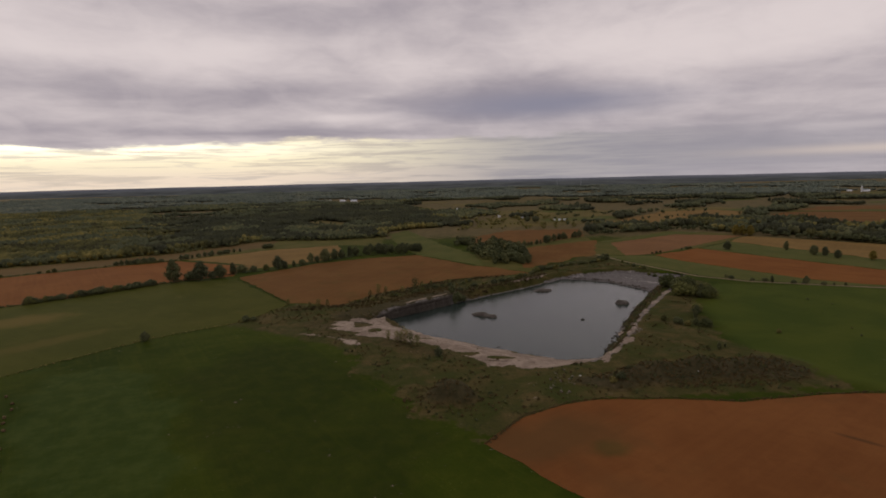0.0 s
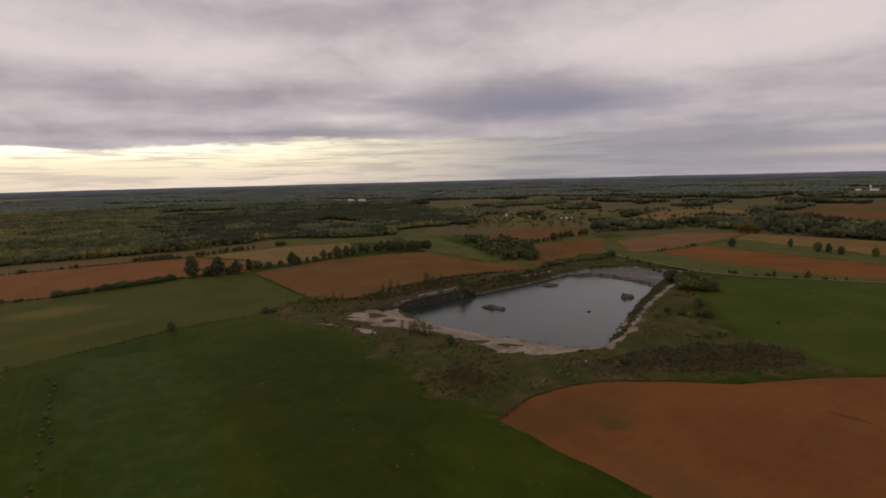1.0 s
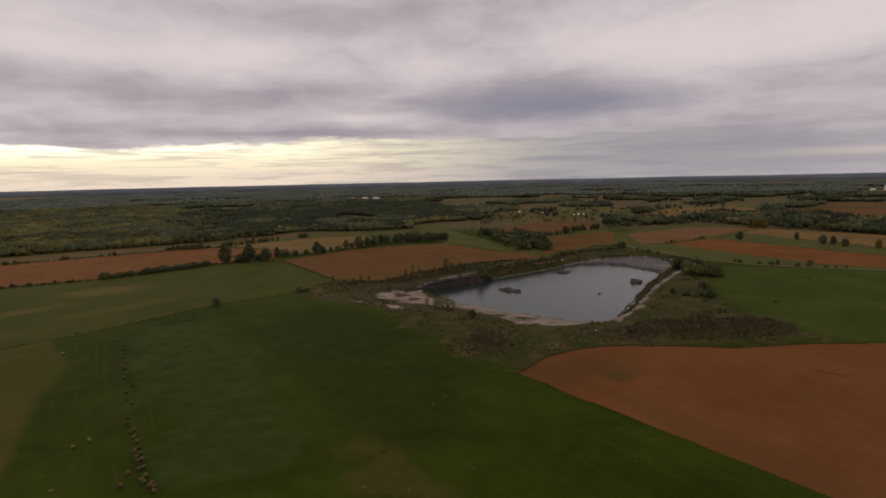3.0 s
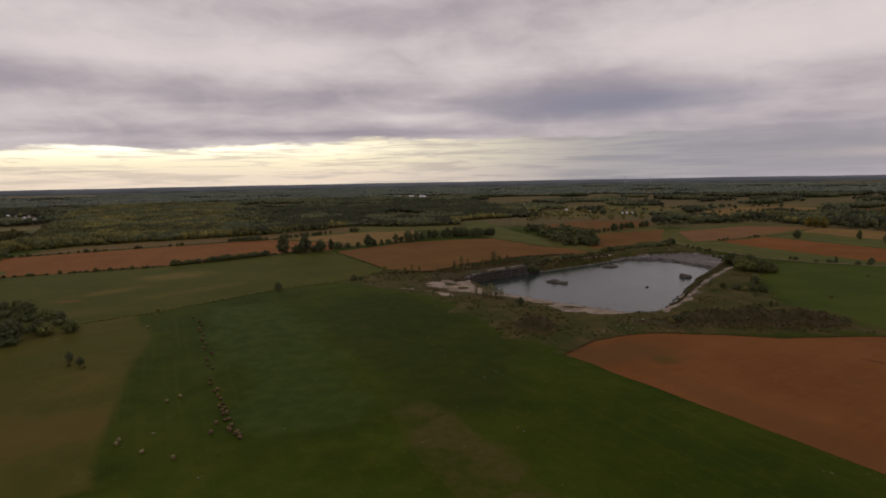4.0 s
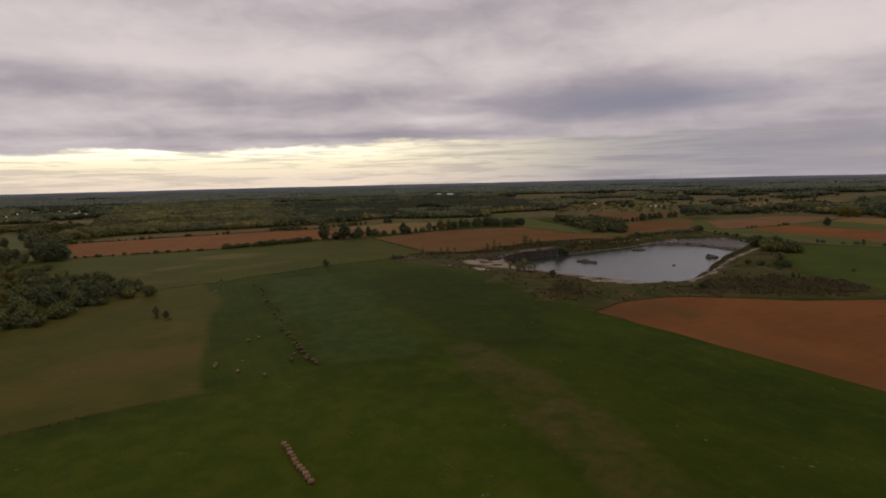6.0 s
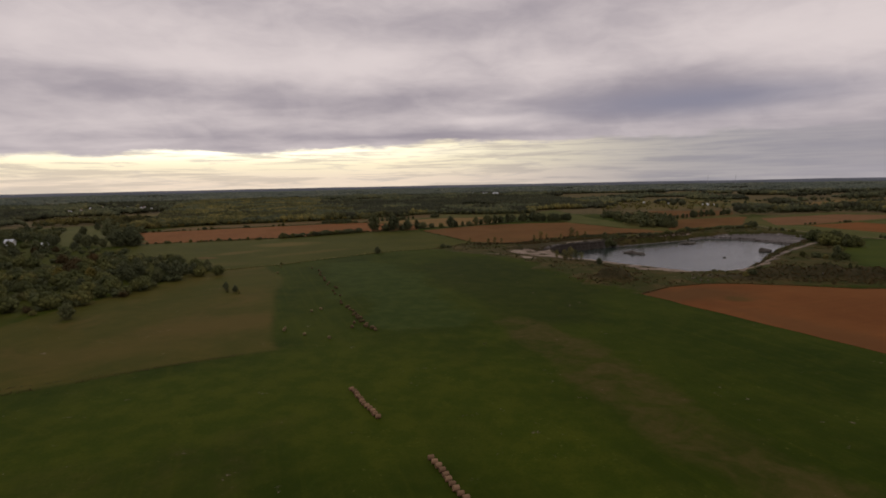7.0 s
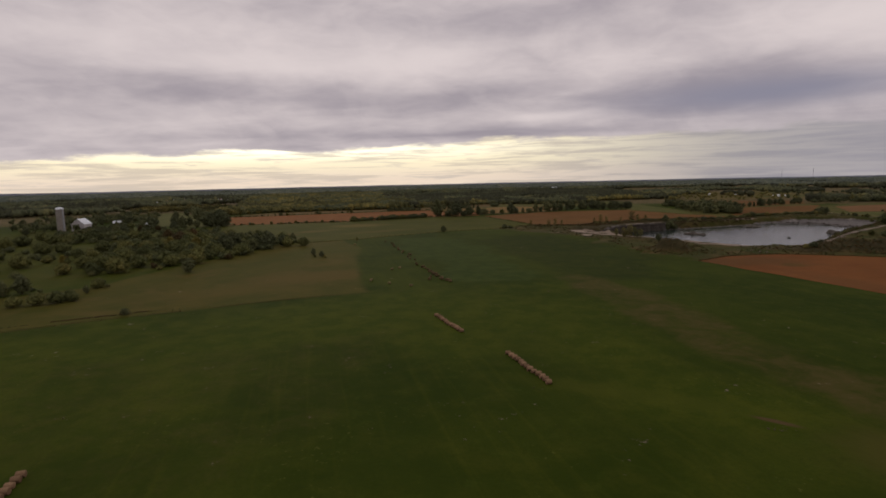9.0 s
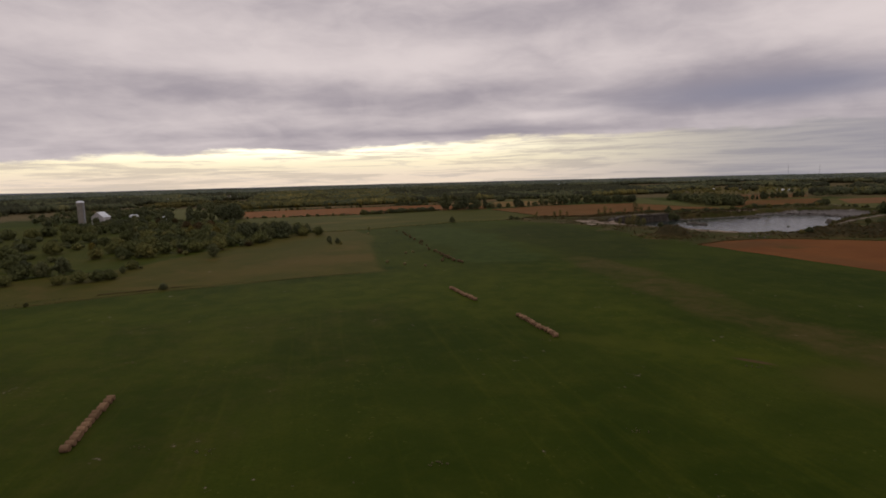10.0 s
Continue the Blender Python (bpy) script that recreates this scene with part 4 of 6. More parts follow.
def plant_kind(key, name, label, category, material, tall, wide, low, sprays, size, lobe_count, seed, spire=False):
    """Prepares a plant one unit high: a trunk with limbs, and a crown; wide, low: the crown's width and its underside."""
    rng = random.Random(seed)
    lobes = []
    for i in range(lobe_count):
        u = (i + 0.5) / lobe_count
        t = i * 2.4 + rng.uniform(-0.5, 0.5)
        if spire:
            z, reach, r = low + (0.94 - low) * u, wide * 0.25 * math.sin(3.1 * u), wide * (0.22 + 0.18 * math.sin(3.1 * u))
        else:
            girth = math.sin(math.pi * (0.10 + 0.84 * u) ** 0.85) ** 0.7
            r = wide * rng.uniform(0.13, 0.20) * (0.7 + 0.3 * girth)
            reach = max(0.0, wide * 0.5 * girth - r * 0.8) * math.sqrt(rng.uniform(0.25, 1.0)) * rng.uniform(0.85, 1.12)
            z = low + r * 0.8 + (1 - low - r * 1.6) * u
        lobes.append((reach * math.cos(t), reach * math.sin(t), z, r))
    crown = crown_mesh("crown", material, lobes, sprays, size, seed, not spire)
    bm = bmesh.new()
    top = low + (1 - low) * 0.55
    limb(bm, (0, 0, -0.03), (0.01, 0, top), 0.028 if tall else 0.022, 0.010)
    for cx, cy, cz, r in lobes[:6]:
        limb(bm, (0.005, 0, max(0.04, low * 0.7)), (cx * 0.9, cy * 0.9, cz), 0.012, 0.004, 5)
    trunk = bpy.data.meshes.new("trunk")
    bm.to_mesh(trunk)
    bm.free()
    trunk.materials.append(BARK)
    KINDS[key] = (name, label, category, crown, trunk)


def plant(key, x, y, tall, rng, group="", wide=1.0):
    """Sets one plant of a kind on the ground."""
    name, label, category, crown, trunk = KINDS[key]
    ob = empty(name, Matrix.LocRotScale((x, y, height(x, y)), Euler((0, 0, rng.uniform(0, 6.283))), (tall * wide * rng.uniform(0.9, 1.1), tall * wide * rng.uniform(0.9, 1.1), tall)))
    tagged(ob, label, category, group)
    for part_name, me in (("trunk", trunk), ("crown", crown)):
        p = new(part_name, me)
        p.parent = ob
    return ob


def joined_plants(name, spots, material, label, wide, sprays, size, category, seed, cores=True):
    """Small plants too many to count, leafy clumps in one mesh: spots of x, y, height."""
    rng = np.random.RandomState(seed)
    protos = []
    for i in range(5):
        lobes = [(wide * rng.uniform(-0.3, 0.3), wide * rng.uniform(-0.3, 0.3), rng.uniform(0.35, 0.72), wide * rng.uniform(0.2, 0.34)) for _ in range(4)]
        me = crown_mesh("clump", material, lobes, sprays, size, seed + i, cores)
        v = np.empty(len(me.vertices) * 3, np.float32)
        me.vertices.foreach_get("co", v)
        quads = [list(p.vertices) for p in me.polygons]
        protos.append((v.reshape(-1, 3), np.array([q if len(q) == 4 else q + q[2:] for q in quads])))
        bpy.data.meshes.remove(me)
    verts, faces, at = [], [], 0
    ground = terrain(np.array([s[0] for s in spots]), np.array([s[1] for s in spots]))[0]
    for (x, y, tall), low in zip(spots, ground):
        v, f = protos[rng.randint(0, 5)]
        t, s = rng.rand() * 6.283, tall * rng.uniform(0.85, 1.15)
        w = np.stack([(v[:, 0] * math.cos(t) - v[:, 1] * math.sin(t)) * s + x, (v[:, 0] * math.sin(t) + v[:, 1] * math.cos(t)) * s + y, v[:, 2] * tall + low - 0.05 * tall], 1)
        verts.append(w)
        faces.append(f + at)
        at += len(v)
    ob = new(name, fast_crown(name, np.concatenate(verts), faces, material))
    return tagged(ob, label, category, kind="stuff")


plant_kind("oak", "broadleaf_tree", "broad green broadleaf tree with a rounded crown", "tree", LEAF, True, 0.86, 0.04, 2200, 0.026, 26, 11)
plant_kind("oak2", "broadleaf_tree", "full green broadleaf tree with an uneven crown", "tree", LEAF, True, 1.0, 0.03, 2400, 0.027, 30, 12)
plant_kind("elm", "broadleaf_tree", "tall narrow green broadleaf tree", "tree", LEAF, True, 0.64, 0.04, 2200, 0.025, 26, 13)
plant_kind("bush", "bush", "low round green bush", "bush", SCRUBLEAF, False, 1.35, 0.0, 1400, 0.042, 20, 14)
plant_kind("bush2", "bush", "dense spreading green bush", "bush", LEAF, False, 1.6, 0.0, 1500, 0.044, 22, 15)
plant_kind("poplar", "sapling", "slender young tree on the quarry rim", "tree", SCRUBLEAF, True, 0.50, 0.03, 520, 0.034, 10, 16, True)
plant_kind("thorn", "bush", "dense grey-green bush with a domed crown", "bush", THORNLEAF, False, 1.45, 0.0, 2200, 0.034, 28, 24)
plant_kind("thorn2", "bush", "wide dark green bush with an uneven crown", "bush", THORNLEAF, False, 1.6, 0.0, 2200, 0.034, 26, 25)
plant_kind("yellow", "broadleaf_tree", "broadleaf tree turning yellow in autumn", "tree", AUTUMN, True, 0.85, 0.04, 2000, 0.027, 24, 17)
plant_kind("rust", "bush", "rusty red autumn bush", "bush", RUST, False, 1.2, 0.02, 1400, 0.04, 20, 18)

# ---- woods ----
YOUNG = [(-690, 550), (-625, 618), (-568, 668), (-516, 700), (-460, 732), (-398, 778), (-425, 810), (-500, 964), (-560, 1090), (-790, 1380), (-860, 1640), (-1200, 2000), (-1700, 2000), (-1270, 1330), (-960, 930), (-760, 690)]
PINES = [(-425, 800), (-345, 842), (-322, 905), (-277, 914), (-187, 900), (-100, 930), (-104, 1010), (-60, 1060), (19, 1090), (70, 1105), (20, 1190), (10, 1350), (-20, 1640), (-140, 1960), (-330, 1960), (-440, 1800), (-560, 1500), (-760, 1370), (-560, 1090), (-500, 964)]
BELT = [(240, 890), (445, 939), (525, 790), (640, 620), (900, 560), (900, 700), (725, 860), (689, 1000), (638, 1099), (523, 1104), (450, 1017), (293, 1035)]
OPEN = [[(24, 853), (122, 987), (258, 986), (232, 866)], [(671, 1136), (1014, 1436), (1300, 1418), (860, 830), (724, 868)],
        [(300, 1058), (611, 1419), (817, 1438), (638, 1109)], [(229, 1377), (451, 1537), (385, 1146), (203, 1085)],
        [(-503, 352), (-570, 345), (-880, 565), (-830, 625), (-640, 490), (-508, 400)], [(1004, 1675), (1093, 1891), (1378, 2115), (1240, 1821)],
        [(1560, 1960), (1780, 1900), (1960, 2260), (1860, 2400), (1700, 2380)]]


def scatter(x0, x1, y0, y1, step, keep, size, tall, seed):
    """Jittered spots of x, y, radius, height where keep(x, y) holds."""
    rng = np.random.RandomState(seed)
    x, y = np.meshgrid(np.arange(x0, x1, step), np.arange(y0, y1, step))
    x = x.ravel() + rng.uniform(-0.5, 0.5, x.size) * step
    y = y.ravel() + rng.uniform(-0.5, 0.5, y.size) * step
    ok = keep(x, y)
    x, y = x[ok], y[ok]
    stand = 0.35 + 1.3 * lumps(x, y, 75, 4)
    r = size * np.exp(rng.normal(0, 0.28, len(x)))
    return np.stack([x, y, r, tall * stand * rng.uniform(0.7, 1.22, len(x))], 1)


def in_view(x, y):
    a = np.degrees(np.arctan2(-(x + 15), y + 160))
    return (a > -52) & (a < 68)


VILLAGE = [(-1382, 1079), (-1506, 1281), (-1404, 1262), (-1340, 1279), (-1315, 1005), (-1195, 1145), (-1440, 1180), (-1270, 1190)]


def wood_at(x, y):
    """Where far woods stand: broad belts with gaps between."""
    w = lumps(x * 0.55, y, 230, 4) > 0.46
    for poly in OPEN:
        w &= ~inside(poly, x, y)
    for hx, hy in VILLAGE:
        w &= line_distance([(hx, hy), (hx * 0.93, hy * 0.93)], x, y, False) > 24
    return w & in_view(x, y)


GLADES = [(-360, 1150), (-270, 1160), (-190, 1210), (-120, 1170)]


def near_woods(x, y):
    """The woods behind the strip fields, without their clearings."""
    ok = (inside(YOUNG, x, y) | inside(PINES, x, y)) & ~inside(CLEARING, x, y) & in_view(x, y)
    return ok & (lumps(x, y, 70, 4) > 0.35) & (line_distance(GLADES, x, y, False) > 9 + 14 * lumps(x, y, 30, 2))


def stands(spots):
    """Sorts the near woods into yellow, dark and mixed stands with ragged borders."""
    x, y = spots[:, 0], spots[:, 1]
    dark = depth_in(PINES, x, y) + 190 * (lumps(x + 500, y * 0.6, 90, 4) - 0.5) > 0
    patch = lumps(x - 900, y * 0.6, 60, 4)
    return ~dark & (patch > 0.42), dark & (patch > 0.33), (dark & (patch <= 0.33)) | (~dark & (patch <= 0.42))


trees = scatter(-2300, 80, 560, 2200, 5.8, near_woods, 3.9, 9.0, 1)
close = np.hypot(trees[:, 0], trees[:, 1]) < 1100
for which, material, words in zip(stands(trees), (YELLOWWOOD, DARKWOOD, MIDWOOD), ("young woods turning yellow in autumn", "dense dark green woods", "mixed green and brown woods")):
    blob_field("woods", trees[close & which], material, words, True, 2)
    blob_field("woods", trees[~close & which], material, "distant " + words, False, 3)
belt = scatter(230, 910, 540, 1110, 7.5, lambda x, y: inside(BELT, x, y) & (lumps(x, y, 50, 3) > 0.40), 4.2, 12, 7)
sort = lumps(belt[:, 0], belt[:, 1], 45, 3)
blob_field("tree_belt", belt[sort > 0.6], YELLOWWOOD, "belt of yellowing broadleaf trees", True, 8)
blob_field("tree_belt", belt[(sort > 0.46) & (sort <= 0.6)], MIDWOOD, "belt of green broadleaf trees", True, 8)
blob_field("tree_belt", belt[sort <= 0.46], DARKWOOD, "belt of dark green broadleaf trees", True, 8)


def mid_keep(x, y):
    d = np.hypot(x, y)
    known = inside(YOUNG, x, y) | inside(PINES, x, y) | inside(BELT, x, y)
    right = (x > 40) & (d < 2300)
    return wood_at(x, y) & ~known & (d > 1150) & (d < 2500) & ~(right & (lumps(x, y, 120, 2) < 0.52))


middle = scatter(-2500, 2500, 300, 2500, 9.5, mid_keep, 5.2, 11.5, 9)
sort = lumps(middle[:, 0] * 0.5, middle[:, 1], 120, 4)
blob_field("far_woods", middle[sort > 0.48], MIDWOOD, "distant mixed woods", False, 10)
blob_field("far_woods", middle[sort <= 0.48], DARKWOOD, "distant dark woods", False, 13)
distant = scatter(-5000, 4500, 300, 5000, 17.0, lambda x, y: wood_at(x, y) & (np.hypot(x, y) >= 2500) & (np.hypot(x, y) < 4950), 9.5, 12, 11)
blob_field("far_woods", distant, HAZEWOOD, "far woods towards the horizon", False, 12)


def far_parcels():
    """Open parcels between the far woods."""
    rng = random.Random(8)
    count = 0
    while count < 80:
        a, d = radians(rng.uniform(-50, 66 if count % 2 else 5)), rng.uniform(1250, 4600)
        x, y = -math.sin(a) * d, math.cos(a) * d
        px, py = np.array([x]), np.array([y])
        if inside(YOUNG, px, py)[0] or inside(PINES, px, py)[0] or wood_at(px, py)[0]:
            continue
        w, l, t = rng.uniform(40, 130), rng.uniform(18, 60), rng.uniform(-0.3, 0.5)
        pts = [(x + math.cos(t) * u * w - math.sin(t) * v * l, y + math.sin(t) * u * w + math.cos(t) * v * l) for u, v in ((-1, -1), (1, -1), (1, 1), (-1, 1))]
        field("field_far", pts, rng.choice((FARFIELD, VERGE, FARFIELD)), "distant open field between woods", 6)
        count += 1


far_parcels()

# ---- single trees, hedges and scrub ----
dice = random.Random(21)
BIG = ("oak", "oak2", "elm")
for x, y, tall, kind in ((-278, 536, 25, "elm"), (-254, 545, 21, "oak"), (-240, 560, 15, "oak2"), (-232, 575, 14, "elm"), (-266, 548, 10, "bush2"),
                         (-246, 555, 8, "bush2"), (-228, 590, 9, "bush2")):
    plant(kind, x, y, tall, dice, "trees at the field corner")
for x, y, tall, kind in ((-216, 594, 7, "bush2"), (-204, 602, 7, "bush"), (-192, 606, 16, "oak"), (-186, 612, 9, "oak2"), (-178, 622, 8, "elm"), (-171, 634, 7, "bush2"),
                         (-164, 648, 13, "oak"), (-158, 655, 8, "oak2"), (-149, 662, 16, "oak2"), (-140, 674, 14, "oak"), (-133, 684, 12, "oak2"),
                         (-124, 696, 14, "elm"), (-117, 702, 13, "oak2")):
    plant(kind, x, y, tall, dice, "trees along the brown field")
for i in range(20):
    u = i / 19
    plant(dice.choice(("oak", "oak2", "oak2")), -108 + 70 * u + dice.uniform(-5, 5), 708 + 14 * u + dice.uniform(-4, 26), dice.uniform(9, 14), dice, "grove behind the brown field")


def strung(line, count, low, high, gap=0.0, off=1.5):
    """Spots of x, y, height along a line of points, in uneven clusters."""
    spots = []
    legs = [math.hypot(b[0] - a[0], b[1] - a[1]) for a, b in zip(line, line[1:])]
    for i in range(count):
        d = sum(legs) * ((i + dice.uniform(-0.4, 0.4)) / count)
        if lumps(np.array([d]), np.array([count * 7.0]), 24, 2)[0] < gap:
            continue
        for (x0, y0), (x1, y1), n in zip(line, line[1:], legs):
            if d <= n:
                break
            d -= n
        u = max(0.0, min(1.0, d / n))
        spots.append((x0 + (x1 - x0) * u + dice.uniform(-off, off), y0 + (y1 - y0) * u + dice.uniform(-off, off), dice.uniform(low, high)))
    return spots


def hedge(line, count, low, high, kinds, group, gap=0.0, wide=1.0):
    """Single plants along a line."""
    for x, y, tall in strung(line, count, low, high, gap):
        plant(dice.choice(kinds), x, y, tall, dice, group, wide)


def weeds(spots, label, material=SCRUBLEAF, wide=1.4):
    joined_plants("weeds", spots, material, label, wide, 70, 0.10, "weeds", len(spots))


def tussocks(spots, label, material):
    """Low weeds standing close together."""
    joined_plants("weeds", spots, material, label, 1.7, 34, 0.26, "weeds", len(spots), False)


def far_trees(spots, label, material=LEAF):
    joined_plants("far_trees", spots, material, label, 0.85, 130, 0.07, "trees", len(spots))


hedge([(-490, 377), (-430, 410), (-371, 442)], 14, 2.0, 4.0, ("bush", "bush2"), "hedge under the red strip", 0.45)
hedge([(-371, 442), (-335, 478), (-311, 502), (-290, 530)], 30, 3.5, 7.0, ("bush", "bush2", "bush2"), "hedge under the red strip", 0.30, 1.2)
weeds(strung([(-490, 377), (-371, 442), (-311, 502), (-286, 534), (-232, 580)], 230, 0.7, 2.4, 0.3, 1.6), "rough hedge weeds under the red strip", THICKET)
weeds(strung([(-618, 505), (-524, 577), (-420, 655), (-352, 696)], 200, 0.7, 2.4, 0.36, 1.6), "rough hedge weeds above the red strip", LEAF)
weeds(strung([(-232, 580), (-190, 604), (-150, 655), (-110, 705), (-36, 697)], 190, 0.7, 2.2, 0.3, 2.0), "rough weeds along the brown field", LEAF)
hedge([(-618, 505), (-524, 577), (-420, 655), (-352, 696)], 40, 2.5, 5.5, ("bush", "bush2"), "hedge above the red strip", 0.5)
hedge([(-415, 664), (-395, 676), (-375, 690)], 10, 5, 7.5, ("bush2", "oak2"), "hedge above the red strip")
hedge([(-352, 700), (-300, 770), (-262, 812)], 18, 5, 8, ("bush2", "oak2"), "hedge beside the woods", 0.4)
weeds(strung([(-218, 548), (-170, 486), (-128, 427)], 90, 0.5, 1.3, 0.3, 0.8), "strip of brown weeds between two fields")
weeds(strung([(-310, 196), (-249, 256), (-196, 335), (-146, 375), (-128, 424)], 190, 0.4, 1.2, 0.3, 0.9), "line of weeds along the meadow edge")
weeds(strung([(14, 188), (32, 211), (51, 222), (67, 227), (97, 226), (130, 221), (165, 226), (205, 227)], 520, 0.3, 0.8, 0.15, 1.1), "dark weeds along the ploughed field", RUSTWEED)
plant("oak2", -194.5, 332.5, 6.6, dice, "")
weeds(strung([(14, 188), (50, 143), (96, 84), (150, 8), (200, -58)], 330, 0.12, 0.35, 0.1, 0.8), "low weeds along the ploughed field", THICKET)
plant("bush2", -145, 376, 4.5, dice, "")
plant("bush2", -140, 378, 3.2, dice, "")
plant("bush", -249, 262, 1.8, dice, "")
weeds(strung([(-231, -40), (-209, -12), (-182, 14), (-159, 39), (-132, 62)], 420, 0.12, 0.42, 0.42, 1.3), "dry weeds along the pasture edge", RUSTWEED)
plant("bush2", -203, 1, 2.6, dice, "")
plant("bush", -228, -37, 1.6, dice, "")
for x, y, tall, kind in ((-227, 163, 5.0, "oak"), (-217, 158, 4.2, "oak2"), (-212, 154, 2.0, "bush"), (-221, 156, 1.6, "bush")):
    plant(kind, x, y, tall, dice, "small trees in the pasture")

# quarry rim
for x, y, tall in ((-26, 468, 9.5), (-20, 470, 6), (-58, 458, 7.5), (-52, 462, 5), (-64, 449, 4.5), (-37, 462, 5), (-12, 482, 5), (-100, 410, 6), (-106, 407, 5),
                   (-94, 416, 4.5), (-128, 425, 4), (-30, 318, 6), (-25, 315, 8), (-21, 312, 6.5), (-17, 309, 5.5), (-28, 321, 5), (-36, 324, 5)):
    plant("poplar", x, y, tall * 1.3, dice, "saplings on the quarry rim", 1.0)
for x, y, tall, kind in ((9, 441, 9.5, "elm"), (12, 444, 9, "oak2"), (7, 446, 8, "oak"), (15, 447, 6, "bush2"), (-4, 290, 5.5, "oak2"), (104, 556, 6, "bush2"), (187, 612, 8.5, "oak2"),
                         (193, 616, 8, "oak"), (181, 608, 6, "bush2"), (120, 560, 5, "bush"), (150, 352, 4.5, "bush"), (156, 345, 4.5, "bush2"), (160, 338, 3.5, "bush"),
                         (84, 243, 3.8, "bush2"), (79, 240, 3.0, "bush"), (207, 318, 2.5, "bush"), (150, 292, 2.2, "bush")):
    plant(kind, x, y, tall, dice, "bushes round the quarry")
for x, y, tall in ((178, 364, 5.5), (174, 357, 4.5), (182, 372, 5), (166, 340, 4), (171, 336, 4.5), (157, 341, 3.5), (155, 289, 3.5), (160, 292, 2.5), (215, 417, 7), (222, 440, 6)):
    plant(dice.choice(("thorn", "oak2", "elm")), x, y, tall * 1.25, dice, "bushes round the quarry")
for i in range(30):
    plant(dice.choice(("oak2", "thorn", "elm", "elm")), dice.uniform(195, 213), dice.uniform(414, 464), dice.uniform(7.5, 12.5), dice, "thicket east of the quarry")
hedge([(14, 464), (40, 486), (70, 510), (100, 552), (140, 584), (190, 606)], 40, 2.0, 4.5, ("bush", "bush2"), "bushes on the north bank", 0.25, 1.3)
weeds(strung([(12, 452), (40, 476), (72, 501), (104, 535)], 260, 0.6, 2.0, 0.2, 5), "brown dry weeds on the north bank", DRYWEED)
hedge([(-70, 420), (-40, 450), (-8, 478), (30, 505)], 34, 1.6, 3.4, ("bush", "bush2"), "bushes above the rock face", 0.3, 1.1)
hedge([(100, 300), (124, 345), (150, 390), (184, 444)], 30, 1.2, 2.6, ("bush",), "bushes on the east bank", 0.35)
hedge([(224, 496), (212, 540), (200, 600)], 12, 2, 4, ("bush", "bush2"), "bushes by the road")
hedge([(248, 507), (300, 466), (360, 441)], 12, 1.4, 4, ("bush2", "oak"), "roadside trees", 0.5)
spots = []
while len(spots) < 3600:
    x, y = np.array([dice.uniform(-150, 225) for i in range(900)]), np.array([dice.uniform(195, 640) for i in range(900)])
    ok = (inside(SCRUB, x, y) & ~inside(LAKE, x, y) & ~inside(SLAB, x, y) & (line_distance(PATH_LINE, x, y, False) > 3.5) & (lumps(x, y, 20, 4) > 0.46)
          & (~inside(SAND, x, y) | (lumps(x, y, 9, 3) > 0.72)))
    spots += [(px, py, 0.2 + 0.9 * dice.random() ** 3) for px, py in zip(x[ok], y[ok])]
tussocks(spots[0::3], "dark green weeds in the scrub round the quarry", THICKET)
tussocks(spots[1::3], "rusty weeds in the scrub round the quarry", RUSTWEED)
tussocks(spots[2::6], "yellowish weeds in the scrub round the quarry", SCRUBLEAF)
tussocks(spots[5::6], "brown dry weeds in the scrub round the quarry", DRYWEED)
spots = []
for i in range(1300):
    t, d = dice.uniform(0, 6.283), dice.random() ** 0.5
    spots.append((126 + 54 * math.cos(t) * d, 250 + 15 * math.sin(t) * d, dice.uniform(0.25, 0.9)))
tussocks(spots[:700], "rusty brown weeds on the spoil heap", RUSTWEED)
tussocks(spots[700:1000], "dark green weeds on the spoil heap", THICKET)
tussocks(spots[1000:], "dry brown weeds on the spoil heap", DRYWEED)
tussocks([(dice.gauss(0, 11), 230 + dice.gauss(0, 9), dice.uniform(0.3, 0.9)) for i in range(160)], "rusty weeds on the lesser spoil heap", RUSTWEED)
tussocks(strung([(97, 300), (122, 342), (148, 390), (182, 446), (200, 470)], 330, 0.5, 1.7, 0.2, 3.2), "brown weeds on the east bank", DRYWEED)
tussocks(strung([(97, 300), (122, 342), (148, 390), (182, 446), (200, 470)], 160, 0.6, 2.2, 0.3, 3.0), "green weeds on the east bank", THICKET)
tussocks(strung([(-75, 408), (-44, 432), (-12, 458), (10, 476)], 420, 0.4, 1.4, 0.2, 10), "rusty weeds above the rock face", RUSTWEED)
tussocks(strung([(-120, 408), (-84, 412), (-60, 440), (0, 505), (60, 530)], 420, 0.4, 1.5, 0.2, 6), "brown weeds along the edge of the stubble", DRYWEED)
weeds([(dice.uniform(-330, -140), dice.uniform(-60, 200), dice.uniform(0.2, 0.5)) for i in range(10)], "dry tussocks in the pasture")

weeds([(dice.uniform(230, 480), dice.uniform(240, 420), dice.uniform(0.6, 1.6)) for i in range(34)], "dark tussocks in the green field", THICKET)
# the edge of the woods
EDGE = [(-690, 548), (-625, 615), (-568, 664), (-516, 696), (-460, 728), (-398, 774), (-345, 838), (-322, 900), (-277, 908), (-187, 894), (-100, 925)]
far_trees(strung(EDGE, 120, 4, 9, 0.15, 9), "green trees at the edge of the woods", THICKET)
far_trees(strung(EDGE, 90, 5, 10, 0.15, 9), "olive trees at the edge of the woods", LEAF)
far_trees(strung(EDGE[:6], 60, 3, 8, 0.2, 9), "yellowing trees at the edge of the woods", AUTUMN)
tussocks(strung(EDGE, 260, 0.8, 2.2, 0.2, 8), "brown scrub along the edge of the woods", DRYWEED)
